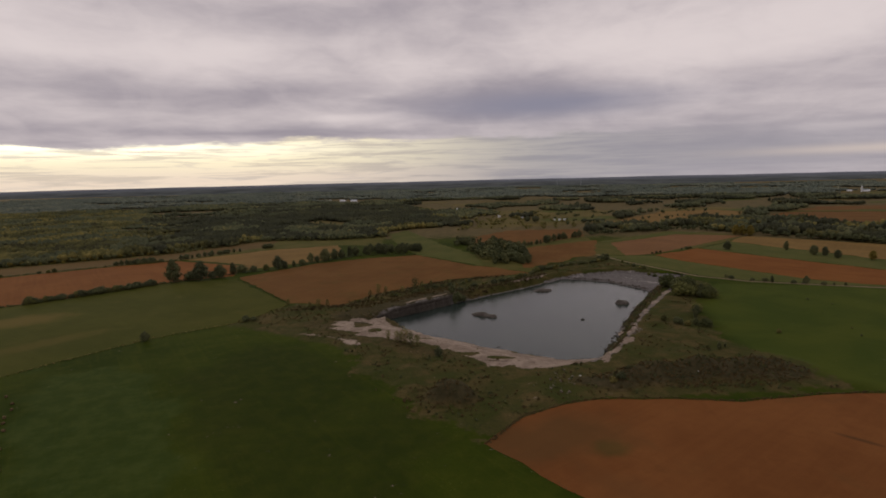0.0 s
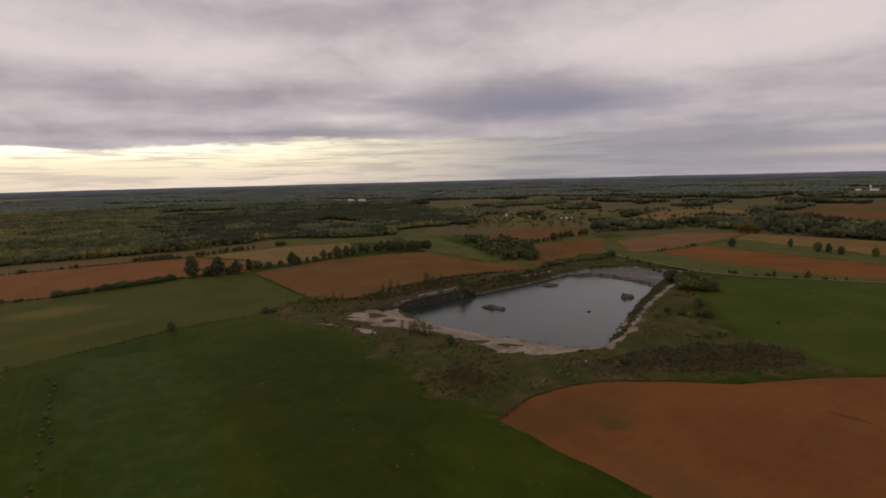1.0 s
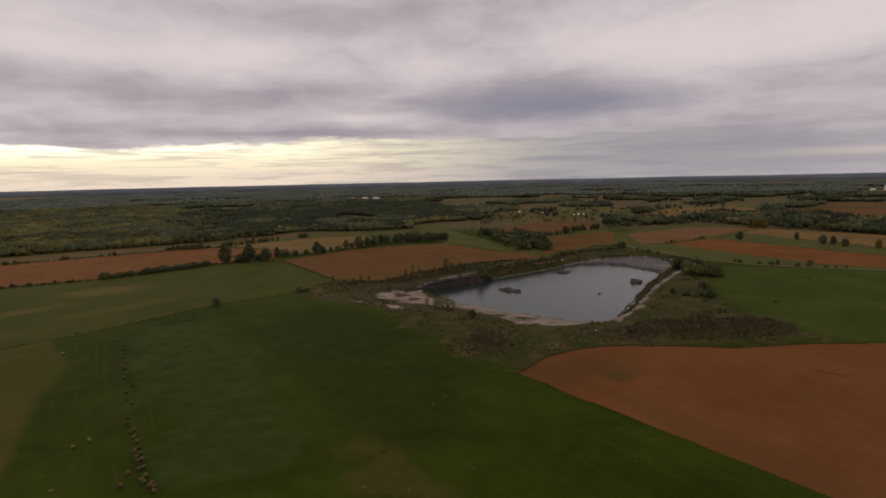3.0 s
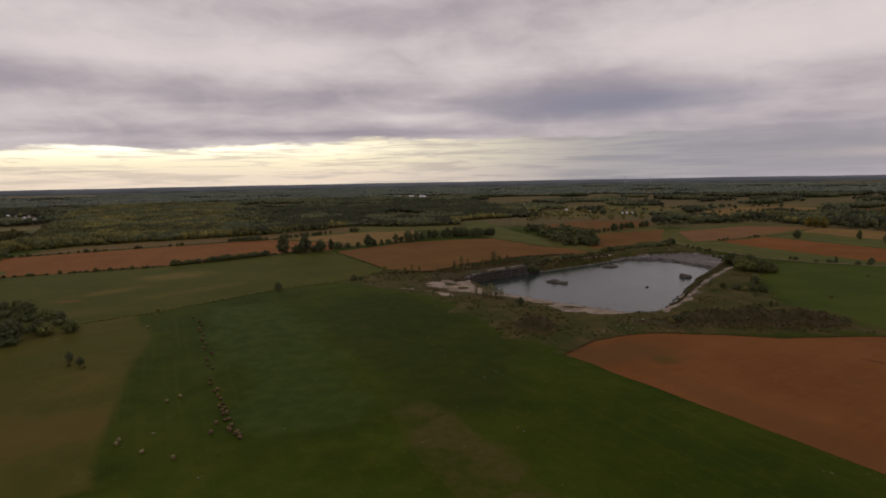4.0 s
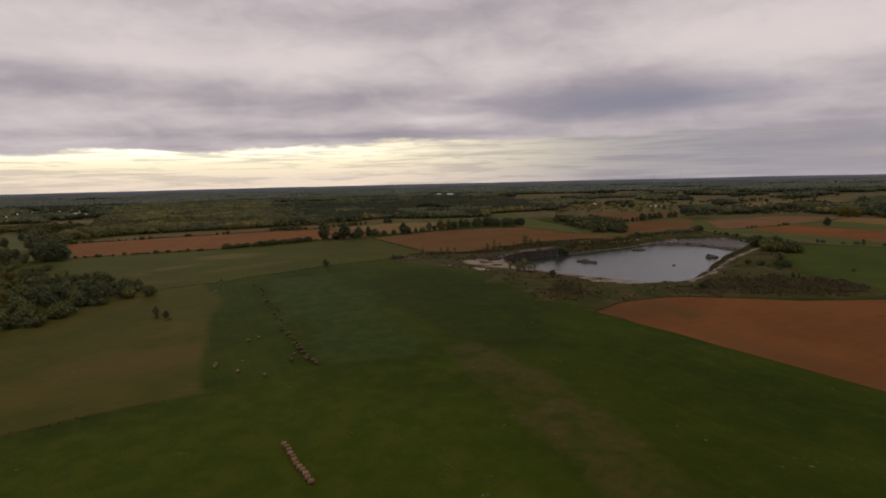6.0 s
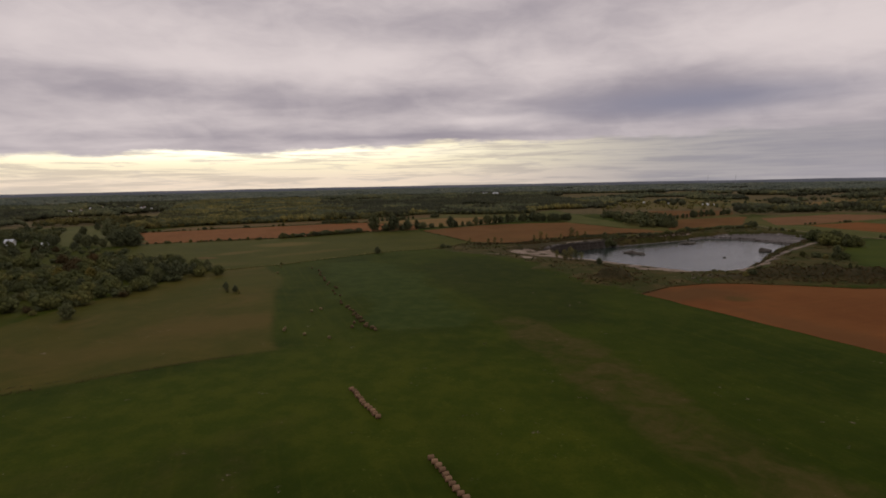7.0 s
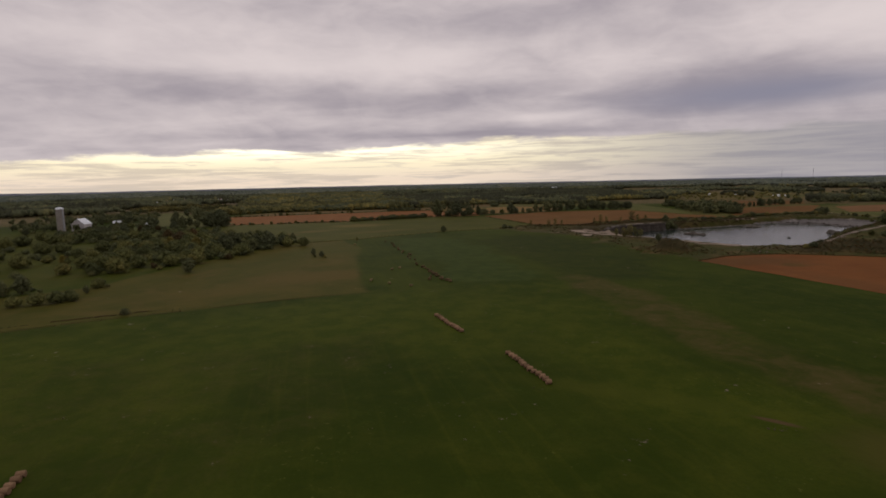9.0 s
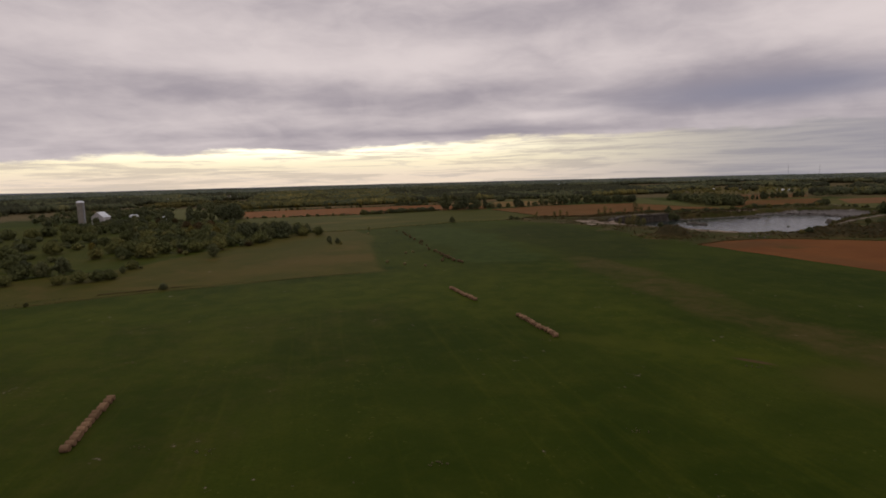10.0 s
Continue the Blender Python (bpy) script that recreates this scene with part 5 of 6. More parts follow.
# fields beyond the quarry
for x, y, tall, kind in ((367, 676, 12, "oak"), (432, 659, 12, "elm"), (438, 618, 12, "oak2"), (446, 610, 11, "oak"), (446, 590, 10, "oak2"), (471, 572, 11, "yellow"),
                         (297, 470, 6, "elm"), (322, 461, 7, "oak"), (236, 516, 5, "elm")):
    plant(kind, x, y, tall, dice, "lone trees among the stubble fields")
hedge([(92, 598), (80, 640), (60, 700), (40, 770), (20, 815)], 34, 8, 13, BIG, "grove beside the meadow strip")
hedge([(98, 604), (104, 660), (106, 706), (90, 760), (74, 806)], 26, 8, 13, BIG, "grove beside the meadow strip")
far_trees([(x, y, dice.uniform(5, 15)) for x, y in ((dice.uniform(14, 108), dice.uniform(598, 818)) for i in range(190)) if inside([(14, 818), (55, 598), (92, 600), (108, 706), (76, 806)], np.array([x]), np.array([y]))[0]],
          "grove of broadleaf trees beside the meadow strip", THICKET)
hedge([(107, 748), (146, 778), (178, 822), (236, 866)], 18, 6, 13, BIG, "trees between the brown fields", 0.3)
hedge([(262, 655), (300, 680), (336, 700)], 9, 2, 4, ("bush2",), "bushes between the stubble fields", 0.4)
far_trees(strung([(236, 880), (330, 910), (445, 930)], 34, 8, 14, 0.2, 6) + strung([(445, 930), (525, 780), (600, 672), (690, 590)], 50, 8, 15, 0.2, 6),
          "green broadleaf trees before the woods")
for x, y in ((470, 824), (478, 816), (464, 832)):
    plant("yellow", x, y, 17, dice, "yellow trees before the woods")
far_trees([(dice.uniform(230, 700), dice.uniform(1060, 1450), dice.uniform(6, 13)) for i in range(70)], "scattered trees on the far pasture")
far_trees([(dice.uniform(20, 260), dice.uniform(1000, 1500), dice.uniform(5, 12)) for i in range(150)], "scattered dark trees on rough land", SCRUBLEAF)
far_trees([(-344 + dice.uniform(-60, 190), dice.uniform(1090, 1370), dice.uniform(5, 10)) for i in range(40)], "trees in a clearing", LEAF)

# scrub and trees round the farm
BACK = [(-615, 515), (-660, 512), (-820, 640), (-940, 600), (-1000, 700), (-900, 800), (-740, 690), (-650, 570)]
MEADOW = [(-500, 345), (-575, 338), (-730, 435), (-890, 560), (-840, 635), (-640, 498), (-500, 410)]
COPSE = [(-262, 216), (-285, 198), (-270, 140), (-268, 92), (-330, 96), (-420, 180), (-430, 262), (-350, 268)]
THIN = [(-258, 88), (-262, 30), (-246, -2), (-300, -22), (-430, 30), (-560, 150), (-560, 215), (-430, 200), (-330, 100)]
for x, y, tall, kind in ((-327, 62, 7.0, "thorn2"), (-369, 93, 4.0, "thorn"), (-341, 84, 8.2, "thorn2"), (-306, 65, 6.0, "thorn"), (-270, 41, 4.1, "thorn2"), (-300, 74, 9.4, "thorn"),
                         (-336, 97, 9.0, "thorn2"), (-305, 92, 8.4, "thorn"), (-336, 107, 9.1, "thorn2"), (-284, 89, 2.7, "thorn"), (-294, 104, 9.4, "thorn2"), (-259, 86, 8.5, "oak2"),
                         (-280, 113, 8.3, "thorn2"), (-287, 131, 7.2, "thorn"), (-278, 140, 5.7, "thorn2"), (-294, 146, 7.5, "thorn"), (-432, 133, 8.5, "thorn2"), (-393, 117, 6.9, "thorn"),
                         (-381, 119, 5.9, "thorn2"), (-406, 146, 9.4, "thorn"), (-388, 150, 9.4, "thorn2"), (-353, 140, 9.1, "thorn"), (-372, 164, 9.4, "thorn2"), (-347, 167, 9.4, "thorn")):
    plant(kind, x, y, tall, dice, "copse at the pasture's edge", 1.0)
for x, y, tall, kind in ((-347, 179, 9.0, "yellow"), (-355, 199, 9.4, "thorn"), (-436, 234, 9.4, "rust"), (-412, 241, 9.4, "rust"), (-323, 184, 12.5, "oak2"), (-313, 186, 12, "oak"),
                         (-296, 189, 12, "oak"), (-286, 191, 13, "oak2"), (-278, 203, 6.5, "thorn2"), (-268, 210, 7.3, "thorn"), (-508, 175, 9.4, "thorn2"), (-492, 178, 9.4, "thorn"),
                         (-495, 190, 8.8, "thorn2"), (-495, 203, 9.4, "thorn"), (-489, 210, 9.4, "thorn2"), (-479, 219, 9.4, "thorn"), (-458, 216, 9.4, "thorn2"), (-445, 216, 9.4, "thorn"),
                         (-329, 18, 9.4, "thorn2"), (-294, 10, 6.5, "thorn"), (-298, 3, 7.2, "thorn"), (-292, 9, 8.2, "oak2"), (-289, 17, 9.4, "oak2"), (-262, -3, 4.6, "thorn2"), (-257, 3, 5.6, "thorn"), (-252, 8, 5.4, "thorn2"), (-254, 15, 4.6, "thorn"), (-249, 13, 4.0, "thorn2"), (-267, 38, 5.0, "thorn"), (-260, 27, 4.0, "oak"), (-380, 71, 9.4, "thorn"), (-429, 85, 9.4, "thorn2"), (-379, 44, 9.4, "thorn")):
    plant(kind, x, y, tall, dice, "copse at the pasture's edge", 1.0)
for x, y, tall, kind in ((-439, 123, 9.4, "thorn2"), (-518, 143, 9.4, "thorn"), (-524, 161, 9.4, "thorn2"), (-321, 82, 9.4, "thorn"), (-535, 134, 9.4, "thorn2"), (-555, 197, 9.4, "thorn"),
                         (-284, -13, 5.4, "thorn2"), (-316, 70, 6.7, "thorn")):
    plant(kind, x, y, tall, dice, "copse at the pasture's edge", 1.0)
n = 0
while n < 60:
    x, y = dice.uniform(-435, -255), dice.uniform(88, 270)
    if inside(COPSE, np.array([x]), np.array([y]))[0]:
        plant(dice.choice(("thorn", "thorn2", "thorn", "oak2")), x, y, dice.uniform(5.5, 9), dice, "copse at the pasture's edge", 1.0)
        n += 1
n = 0
while n < 20:
    x, y = dice.uniform(-600, -262), dice.uniform(-10, 225)
    if inside(THIN, np.array([x]), np.array([y]))[0] and lumps(np.array([x]), np.array([y]), 30, 2)[0] > 0.46:
        plant(dice.choice(("thorn", "thorn2", "bush2")) if n % 23 else "rust", x, y, dice.uniform(3.0, 7.0), dice, "scrub on the slope below the farm", 1.1)
        n += 1
SLOPE = [(-264, 214), (-285, 198), (-272, 140), (-270, 92), (-262, 40), (-290, 0), (-420, 40), (-560, 130), (-575, 235), (-510, 330), (-430, 300), (-350, 268)]
spots = []
while len(spots) < 190:
    x, y = dice.uniform(-575, -262), dice.uniform(0, 330)
    px, py = np.array([x]), np.array([y])
    if inside(SLOPE, px, py)[0] and lumps(px, py, 34, 3)[0] > (0.40 if y > 110 else 0.50):
        spots.append((x, y, 1.5 + 3.0 * dice.random() ** 1.5 + (2.0 if y > 150 else 0)))
more = []
while len(more) < 80:
    x, y = dice.uniform(-435, -262), dice.uniform(88, 270)
    if inside(COPSE, np.array([x]), np.array([y]))[0]:
        more.append((x, y, dice.uniform(3.0, 5.5)))
joined_plants("scrub", more, THICKET, "dark undergrowth in the copse", 1.8, 420, 0.06, "scrub", 34)
joined_plants("scrub", spots[:165], THICKET, "dense green scrub on the slope below the farm", 1.75, 520, 0.06, "scrub", 31)
joined_plants("scrub", spots[165:184], SCRUBLEAF, "brownish scrub on the slope below the farm", 1.7, 520, 0.06, "scrub", 32)
joined_plants("scrub", spots[184:], RUST, "rusty autumn scrub on the slope below the farm", 1.5, 520, 0.06, "scrub", 33)
for x, y, tall, kind in ((-586, 380, 12, "oak"), (-562, 372, 12, "oak2"), (-514, 372, 20, "oak2"), (-513, 362, 19, "oak2"), (-500, 372, 20, "oak"), (-606, 440, 20, "oak2"),
                         (-576, 275, 8, "bush2"), (-583, 290, 9, "oak2"), (-540, 271, 8, "bush2"), (-600, 278, 7, "bush2"), (-560, 262, 8, "oak2"), (-618, 371, 12, "oak"),
                         (-590, 352, 11, "oak2"), (-488, 360, 21, "oak2"), (-498, 352, 18, "oak"), (-505, 372, 21, "oak2"), (-513, 345, 10, "oak2"), (-534, 344, 14, "oak"),
                         (-545, 355, 12, "oak2"), (-492, 372, 14, "oak"), (-596, 353, 12, "oak2")):
    plant(kind, x, y, tall, dice, "trees round the farm")
for x, y, tall, kind in ((-500, 262, 8, "oak2"), (-540, 262, 11, "oak"), (-552, 280, 12, "oak2"), (-535, 300, 12, "oak"), (-520, 318, 10, "oak2"), (-560, 310, 12, "oak2"),
                         (-640, 235, 9, "oak"), (-665, 250, 10, "oak2"), (-690, 300, 12, "oak"), (-606, 445, 13, "oak2"), (-678, 469, 13, "oak"), (-575, 372, 13, "oak2"),
                         (-545, 366, 12, "oak"), (-732, 541, 12, "oak2"), (-300, 190, 9, "oak"), (-310, 176, 10, "oak2"), (-290, 178, 9, "oak"),
                         (-284, 205, 9.5, "oak2"), (-325, 200, 9, "oak2"), (-340, 180, 8, "oak")):
    plant(kind, x, y, tall, dice, "trees round the farm")
for x, y, tall in ((-700, 398, 10), (-722, 412, 11), (-690, 418, 9), (-745, 432, 12), (-765, 458, 11), (-650, 392, 10), (-632, 386, 11), (-668, 384, 12), (-612, 376, 9), (-790, 480, 12), (-735, 395, 11), (-780, 430, 12)):
    plant(dice.choice(("oak", "oak2")), x, y, tall, dice, "trees round the farm")
for x, y, tall in ((-610, 271, 5), (-603, 276, 6), (-614, 280, 4.5), (-596, 284, 6.5), (-606, 288, 6), (-590, 270, 5.5)):
    plant("thorn" if tall < 6 else "oak2", x, y, tall, dice, "trees round the farm")
spots = []
while len(spots) < 230:
    x, y = dice.uniform(-980, -620), dice.uniform(240, 600)
    if lumps(np.array([x]), np.array([y]), 60, 3)[0] > 0.5 and not inside(MEADOW, np.array([x]), np.array([y]))[0]:
        spots.append((x, y, dice.uniform(4, 12)))
far_trees(spots, "scattered trees west of the farm", THICKET)
FRONT = [(-470, 300), (-505, 335), (-545, 300), (-590, 268), (-600, 235), (-560, 220), (-480, 240)]
for poly, count, low, high, label in ((BACK, 360, 7, 13, "dense broadleaf trees behind the farm"), (FRONT, 70, 4, 6.5, "low trees in front of the farmhouse")):
    spots = []
    while len(spots) < count:
        x, y = dice.uniform(-1000, -460), dice.uniform(215, 860)
        if inside(poly, np.array([x]), np.array([y]))[0]:
            spots.append((x, y, dice.uniform(low, high)))
    far_trees(spots, label, THICKET if high < 8 else YELLOWWOOD)
far_trees(strung([(-620, 505), (-700, 550), (-830, 650), (-960, 720)], 70, 8, 13, 0.1, 12), "trees behind the farm")

# ---- farm ----
def gable_house(name, label, m, w, l, eave, ridge, wall_mat, roof_mat, category, windows=2, storeys=1):
    """A building with gabled roof, doors and windows; w across the gable, l along the ridge."""
    ob = tagged(empty(name, m), label, category)
    bm = bmesh.new()
    ends = []
    for y in (-l / 2, l / 2):
        ends.append([bm.verts.new(p) for p in ((-w / 2, y, -0.4), (w / 2, y, -0.4), (w / 2, y, eave), (0, y, ridge), (-w / 2, y, eave))])
    bm.faces.new(ends[0])
    bm.faces.new(ends[1][::-1])
    for i in range(5):
        bm.faces.new((ends[0][i], ends[1][i], ends[1][(i + 1) % 5], ends[0][(i + 1) % 5]))
    bmesh.ops.recalc_face_normals(bm, faces=bm.faces)
    wall = part("wall", bm, wall_mat, ob)
    bm = bmesh.new()
    o, th = 0.5, 0.25
    slope = (ridge - eave) / (w / 2)
    loops = []
    for y in (-l / 2 - o, l / 2 + o):
        loops.append([bm.verts.new(p) for p in ((-w / 2 - o, y, eave - o * slope + 0.05), (0, y, ridge + 0.05), (w / 2 + o, y, eave - o * slope + 0.05),
                                                (w / 2 + o, y, eave - o * slope + 0.05 + th), (0, y, ridge + 0.05 + th), (-w / 2 - o, y, eave - o * slope + 0.05 + th))])
    bm.faces.new(loops[0])
    bm.faces.new(loops[1][::-1])
    for i in range(6):
        bm.faces.new((loops[0][i], loops[1][i], loops[1][(i + 1) % 6], loops[0][(i + 1) % 6]))
    bmesh.ops.recalc_face_normals(bm, faces=bm.faces)
    part("roof", bm, roof_mat, ob)
    bm = bmesh.new()
    dw, dh = (w * 0.16, eave * 0.7) if category == "barn" else (0.5, 2.1)
    box(bm, -dw, dw, -l / 2 - 0.08, -l / 2 + 0.02, 0, dh)
    part("door", bm, DARK, ob)
    for s in (-1, 1):
        for f in range(storeys):
            for i in range(windows):
                bm = bmesh.new()
                y = -l / 2 + l * (i + 0.5) / windows
                box(bm, s * w / 2 - 0.06, s * w / 2 + 0.06, y - 0.5, y + 0.5, 1.0 + 2.7 * f, 2.3 + 2.7 * f)
                win = part("window", bm, wall_mat, ob)
                bm = bmesh.new()
                box(bm, s * (w / 2 + 0.05) - 0.03, s * (w / 2 + 0.05) + 0.03, y - 0.4, y + 0.4, 1.1 + 2.7 * f, 2.2 + 2.7 * f)
                part("pane", bm, DARK, win, "dark glass pane")
    return ob


def build_silo(x, y, r, tall):
    ob = tagged(empty("silo", pose(x, y, 0)), "tall grey concrete stave silo with a domed cap beside the barn", "silo")
    bm = bmesh.new()
    bmesh.ops.create_cone(bm, cap_ends=True, segments=32, radius1=r, radius2=r, depth=tall + 0.4, matrix=pose(0, 0, tall / 2 - 0.2))
    part("wall", bm, CONCRETE, ob, smooth=False)
    for i in range(17):
        bm = bmesh.new()
        z = 1.0 + i * (tall - 1.6) / 16
        bmesh.ops.create_cone(bm, cap_ends=True, segments=32, radius1=r + 0.07, radius2=r + 0.07, depth=0.14, matrix=pose(0, 0, z))
        part("hoop", bm, STEEL, ob)
    bm = bmesh.new()
    bmesh.ops.create_uvsphere(bm, u_segments=32, v_segments=12, radius=r + 0.12)
    bmesh.ops.delete(bm, geom=[v for v in bm.verts if v.co.z < -0.02], context="VERTS")
    for v in bm.verts:
        v.co.z = v.co.z * 0.62 + tall
    part("dome", bm, TIN, ob, "pale metal dome", True)
    bm = bmesh.new()
    box(bm, r - 0.1, r + 0.9, -0.6, 0.6, 0, tall - 0.6)
    part("chute", bm, STEEL, ob, "grey metal chute")


build_silo(-618, 258, 3.9, 27)
gable_house("barn", "large white gabled barn with a bright metal roof", pose(-628, 288, 0, 0, 0, 24), 14, 15, 8.5, 14.5, BARNBOARD, TIN, "barn", 4)
gable_house("house", "white farmhouse with a pale metal roof", pose(-652, 352, 0, 0, 0, -70), 6.5, 8.5, 4.5, 7, WHITE, TIN, "house", 3, 2)
gable_house("house", "small white house among trees", pose(-578, 332, 0, 0, 0, -10), 5.5, 7.5, 4, 6.2, WHITE, TIN, "house", 2, 2)
for x, y, turn, w, l, tall in ((-547, 2609, 20, 12, 20, 8), (-479, 2572, 70, 12, 24, 8), (-420, 2540, 75, 12, 30, 8), (143, 1325, 40, 5, 6, 4), (192, 1273, 70, 5, 6, 4),
                               (206, 1266, 20, 4, 6, 4), (250, 1184, 60, 4.5, 6, 4), (262, 1180, 80, 4.5, 5, 4.5), (274, 1180, 65, 4, 6, 4), (633, 1071, 75, 6, 15, 4.5),
                               (1544, 2830, 70, 16, 30, 9), (1790, 2330, 60, 9, 18, 8), (1838, 2301, 75, 10, 30, 8), (48, 1643, 50, 9, 12, 6), (1478, 2440, 60, 14, 26, 9)):
    gable_house("farm_building", "distant white farm building with a pale roof", pose(x, y, 0, 0, 0, turn), w, l, tall * 0.6, tall, WHITE, TIN, "building", 2)
for i, (x, y) in enumerate(VILLAGE + VILLAGE):
    gable_house("village_house", "distant pale village house among trees", pose(x + dice.uniform(-12, 12) + 30 * (i > 7), y + dice.uniform(-12, 12) + 24 * (i > 7), 0, 0, 0, dice.uniform(20, 80)), 7, dice.uniform(9, 13), 5, 8,
                dice.choice((BARNBOARD, WHITE)), dice.choice((TIN, BRICKRED, STEEL, BRICKRED)), "house", 2)
tagged_silo = tagged(empty("silo", pose(1812, 2290, 0)), "distant pale silo by a farm", "silo")
bm = bmesh.new()
bmesh.ops.create_cone(bm, cap_ends=True, segments=16, radius1=3.2, radius2=3.2, depth=22, matrix=pose(0, 0, 11))
part("wall", bm, WHITE, tagged_silo)
bm = bmesh.new()
bmesh.ops.create_uvsphere(bm, u_segments=16, v_segments=8, radius=3.2, matrix=Matrix.LocRotScale((0, 0, 22), None, (1, 1, 0.6)))
part("dome", bm, TIN, tagged_silo)


def mast(x, y, tall):
    """A slim lattice mast far off."""
    ob = tagged(empty("radio_mast", pose(x, y, 0)), "thin grey steel radio mast on the horizon", "mast")
    for i in range(3):
        bm = bmesh.new()
        t = 2.094 * i
        limb(bm, (1.6 * math.cos(t), 1.6 * math.sin(t), 0), (0.5 * math.cos(t), 0.5 * math.sin(t), tall), 0.35, 0.25, 5)
        part("leg", bm, STEEL, ob)
    for i in range(12):
        bm = bmesh.new()
        z = tall * (i + 0.5) / 12
        bmesh.ops.create_cone(bm, cap_ends=True, segments=3, radius1=1.5, radius2=1.3, depth=0.5, matrix=pose(0, 0, z))
        part("brace", bm, STEEL, ob)


mast(921, 4242, 88)
mast(1098, 4201, 84)

# ---- hay bales ----
def bale_mesh(material, r, l, seed):
    """A round bale lying on its side, its axis along x, sagging a little."""
    rng = random.Random(seed)
    bm = bmesh.new()
    rings, sides = [], 20
    for x, k in ((-0.5, 0.86), (-0.47, 0.96), (-0.3, 1.0), (0.0, 1.01), (0.3, 1.0), (0.47, 0.96), (0.5, 0.86)):
        ring = []
        for i in range(sides):
            t = 6.2832 * i / sides
            q = r * k * (1 + rng.uniform(-0.02, 0.02))
            z = math.sin(t) * q
            ring.append(bm.verts.new((x * l, math.cos(t) * q * 1.04, max(z, -r * 0.9) + r * 0.9)))
        rings.append(ring)
    for a, b in zip(rings, rings[1:]):
        for i in range(sides):
            bm.faces.new((a[i], b[i], b[(i + 1) % sides], a[(i + 1) % sides]))
    for ring, s in ((rings[0], -1), (rings[-1], 1)):
        inner = [bm.verts.new((v.co.x + s * 0.03, v.co.y * 0.5, (v.co.z - r * 0.9) * 0.5 + r * 0.9)) for v in ring]
        for i in range(sides):
            bm.faces.new((ring[i], ring[(i + 1) % sides], inner[(i + 1) % sides], inner[i]) if s < 0 else (ring[i], inner[i], inner[(i + 1) % sides], ring[(i + 1) % sides]))
        bm.faces.new(inner)
    bmesh.ops.recalc_face_normals(bm, faces=bm.faces)
    me = bpy.data.meshes.new("hay_bale")
    bm.to_mesh(me)
    bm.free()
    me.materials.append(material)
    return me


HAY_MESHES = [bale_mesh(HAY, 0.54 + 0.035 * i, 1.4, 40 + i) for i in range(3)]
OLD_MESHES = [bale_mesh(OLDHAY, 0.66 - 0.05 * i, 1.2, 50 + i) for i in range(3)]
PALE_MESHES = [bale_mesh(PALEHAY, 0.62, 1.2, 60 + i) for i in range(2)]


def bale(meshes, x, y, turn, label, group):
    ob = new("hay_bale", dice.choice(meshes))
    ob.matrix_basis = pose(x, y, 0.0, 0, 0, turn)
    return tagged(ob, label, "hay bale", group)


def bale_row(x0, y0, x1, y1, count, group):
    """Bales lying side by side, not quite straight."""
    turn = math.degrees(math.atan2(y1 - y0, x1 - x0))
    for i in range(count):
        u = i / (count - 1)
        w = 0.16 * math.sin(i * 0.8) + dice.uniform(-0.14, 0.14)
        nx, ny = -math.sin(radians(turn)), math.cos(radians(turn))
        bale(HAY_MESHES, x0 + (x1 - x0) * u + nx * w, y0 + (y1 - y0) * u + ny * w, turn + 84 + dice.uniform(-9, 9), "brown round hay bale in a row on the grass", group)


bale_row(-86.0, 31.2, -71.2, 14.6, 12, "first row of bales")
bale_row(-51.4, -2.8, -37.2, -21.0, 13, "second row of bales")
bale_row(-115.6, -89.0, -103.2, -106.2, 13, "third row of bales")
OLDLINE = [(-214, 249), (-200, 231), (-187, 213), (-175, 195), (-163, 178), (-150, 157), (-136, 135), (-126, 122), (-119, 113), (-113, 104), (-104, 96)]
for (x0, y0), (x1, y1) in zip(OLDLINE, OLDLINE[1:]):
    crowd = 4 if y1 < 125 else (3 if y1 < 215 else 2)
    for i in range(crowd):
        u = (i + dice.uniform(0.1, 0.9)) / crowd
        bale(OLD_MESHES, x0 + (x1 - x0) * u + dice.uniform(-2.2, 1.4), y0 + (y1 - y0) * u + dice.uniform(-1.6, 1.6), dice.uniform(0, 180), "old dark rotting round hay bale", "line of old bales")
for x, y in ((-115, 97), (-117, 104), (-106, 97), (-103, 94.5), (-109, 99)):
    bale(OLD_MESHES, x, y, dice.uniform(0, 180), "old dark rotting round hay bale", "line of old bales")
for x, y in ((-143, 89), (-142, 86.5), (-130, 82.5), (-117.5, 80), (-147, 120.5), (-144.5, 125.5), (-228, 222), (-241, 248)):
    bale(PALE_MESHES, x, y, dice.uniform(0, 180), "single pale round hay bale on the grass", "scattered bales")

# ---- stones ----
def rock_mesh(name, material, seed, flat=0.7):
    rng = np.random.RandomState(seed)
    v, f = ICO2
    w = v * (1 + rng.uniform(-0.22, 0.18, (len(v), 1)))
    w = np.clip(w, -0.85, 0.85) * (1, rng.uniform(0.7, 1), flat)
    return fast_mesh(name, w, f, material)


ROCKS = [rock_mesh("boulder", PALESTONE, 70 + i) for i in range(5)]
for i in range(34):
    s = 0.2 + 0.6 * dice.random() ** 2
    x, y = 56 + dice.gauss(0, 4.5), 246 + dice.gauss(0, 6)
    ob = new("boulder", dice.choice(ROCKS))
    ob.matrix_basis = Matrix.LocRotScale((x, y, height(x, y) + s * 0.35), Euler((0, 0, dice.uniform(0, 6.28))), (s, s, s))
    tagged(ob, "pale limestone boulder in the weeds", "boulder", "boulders below the quarry")


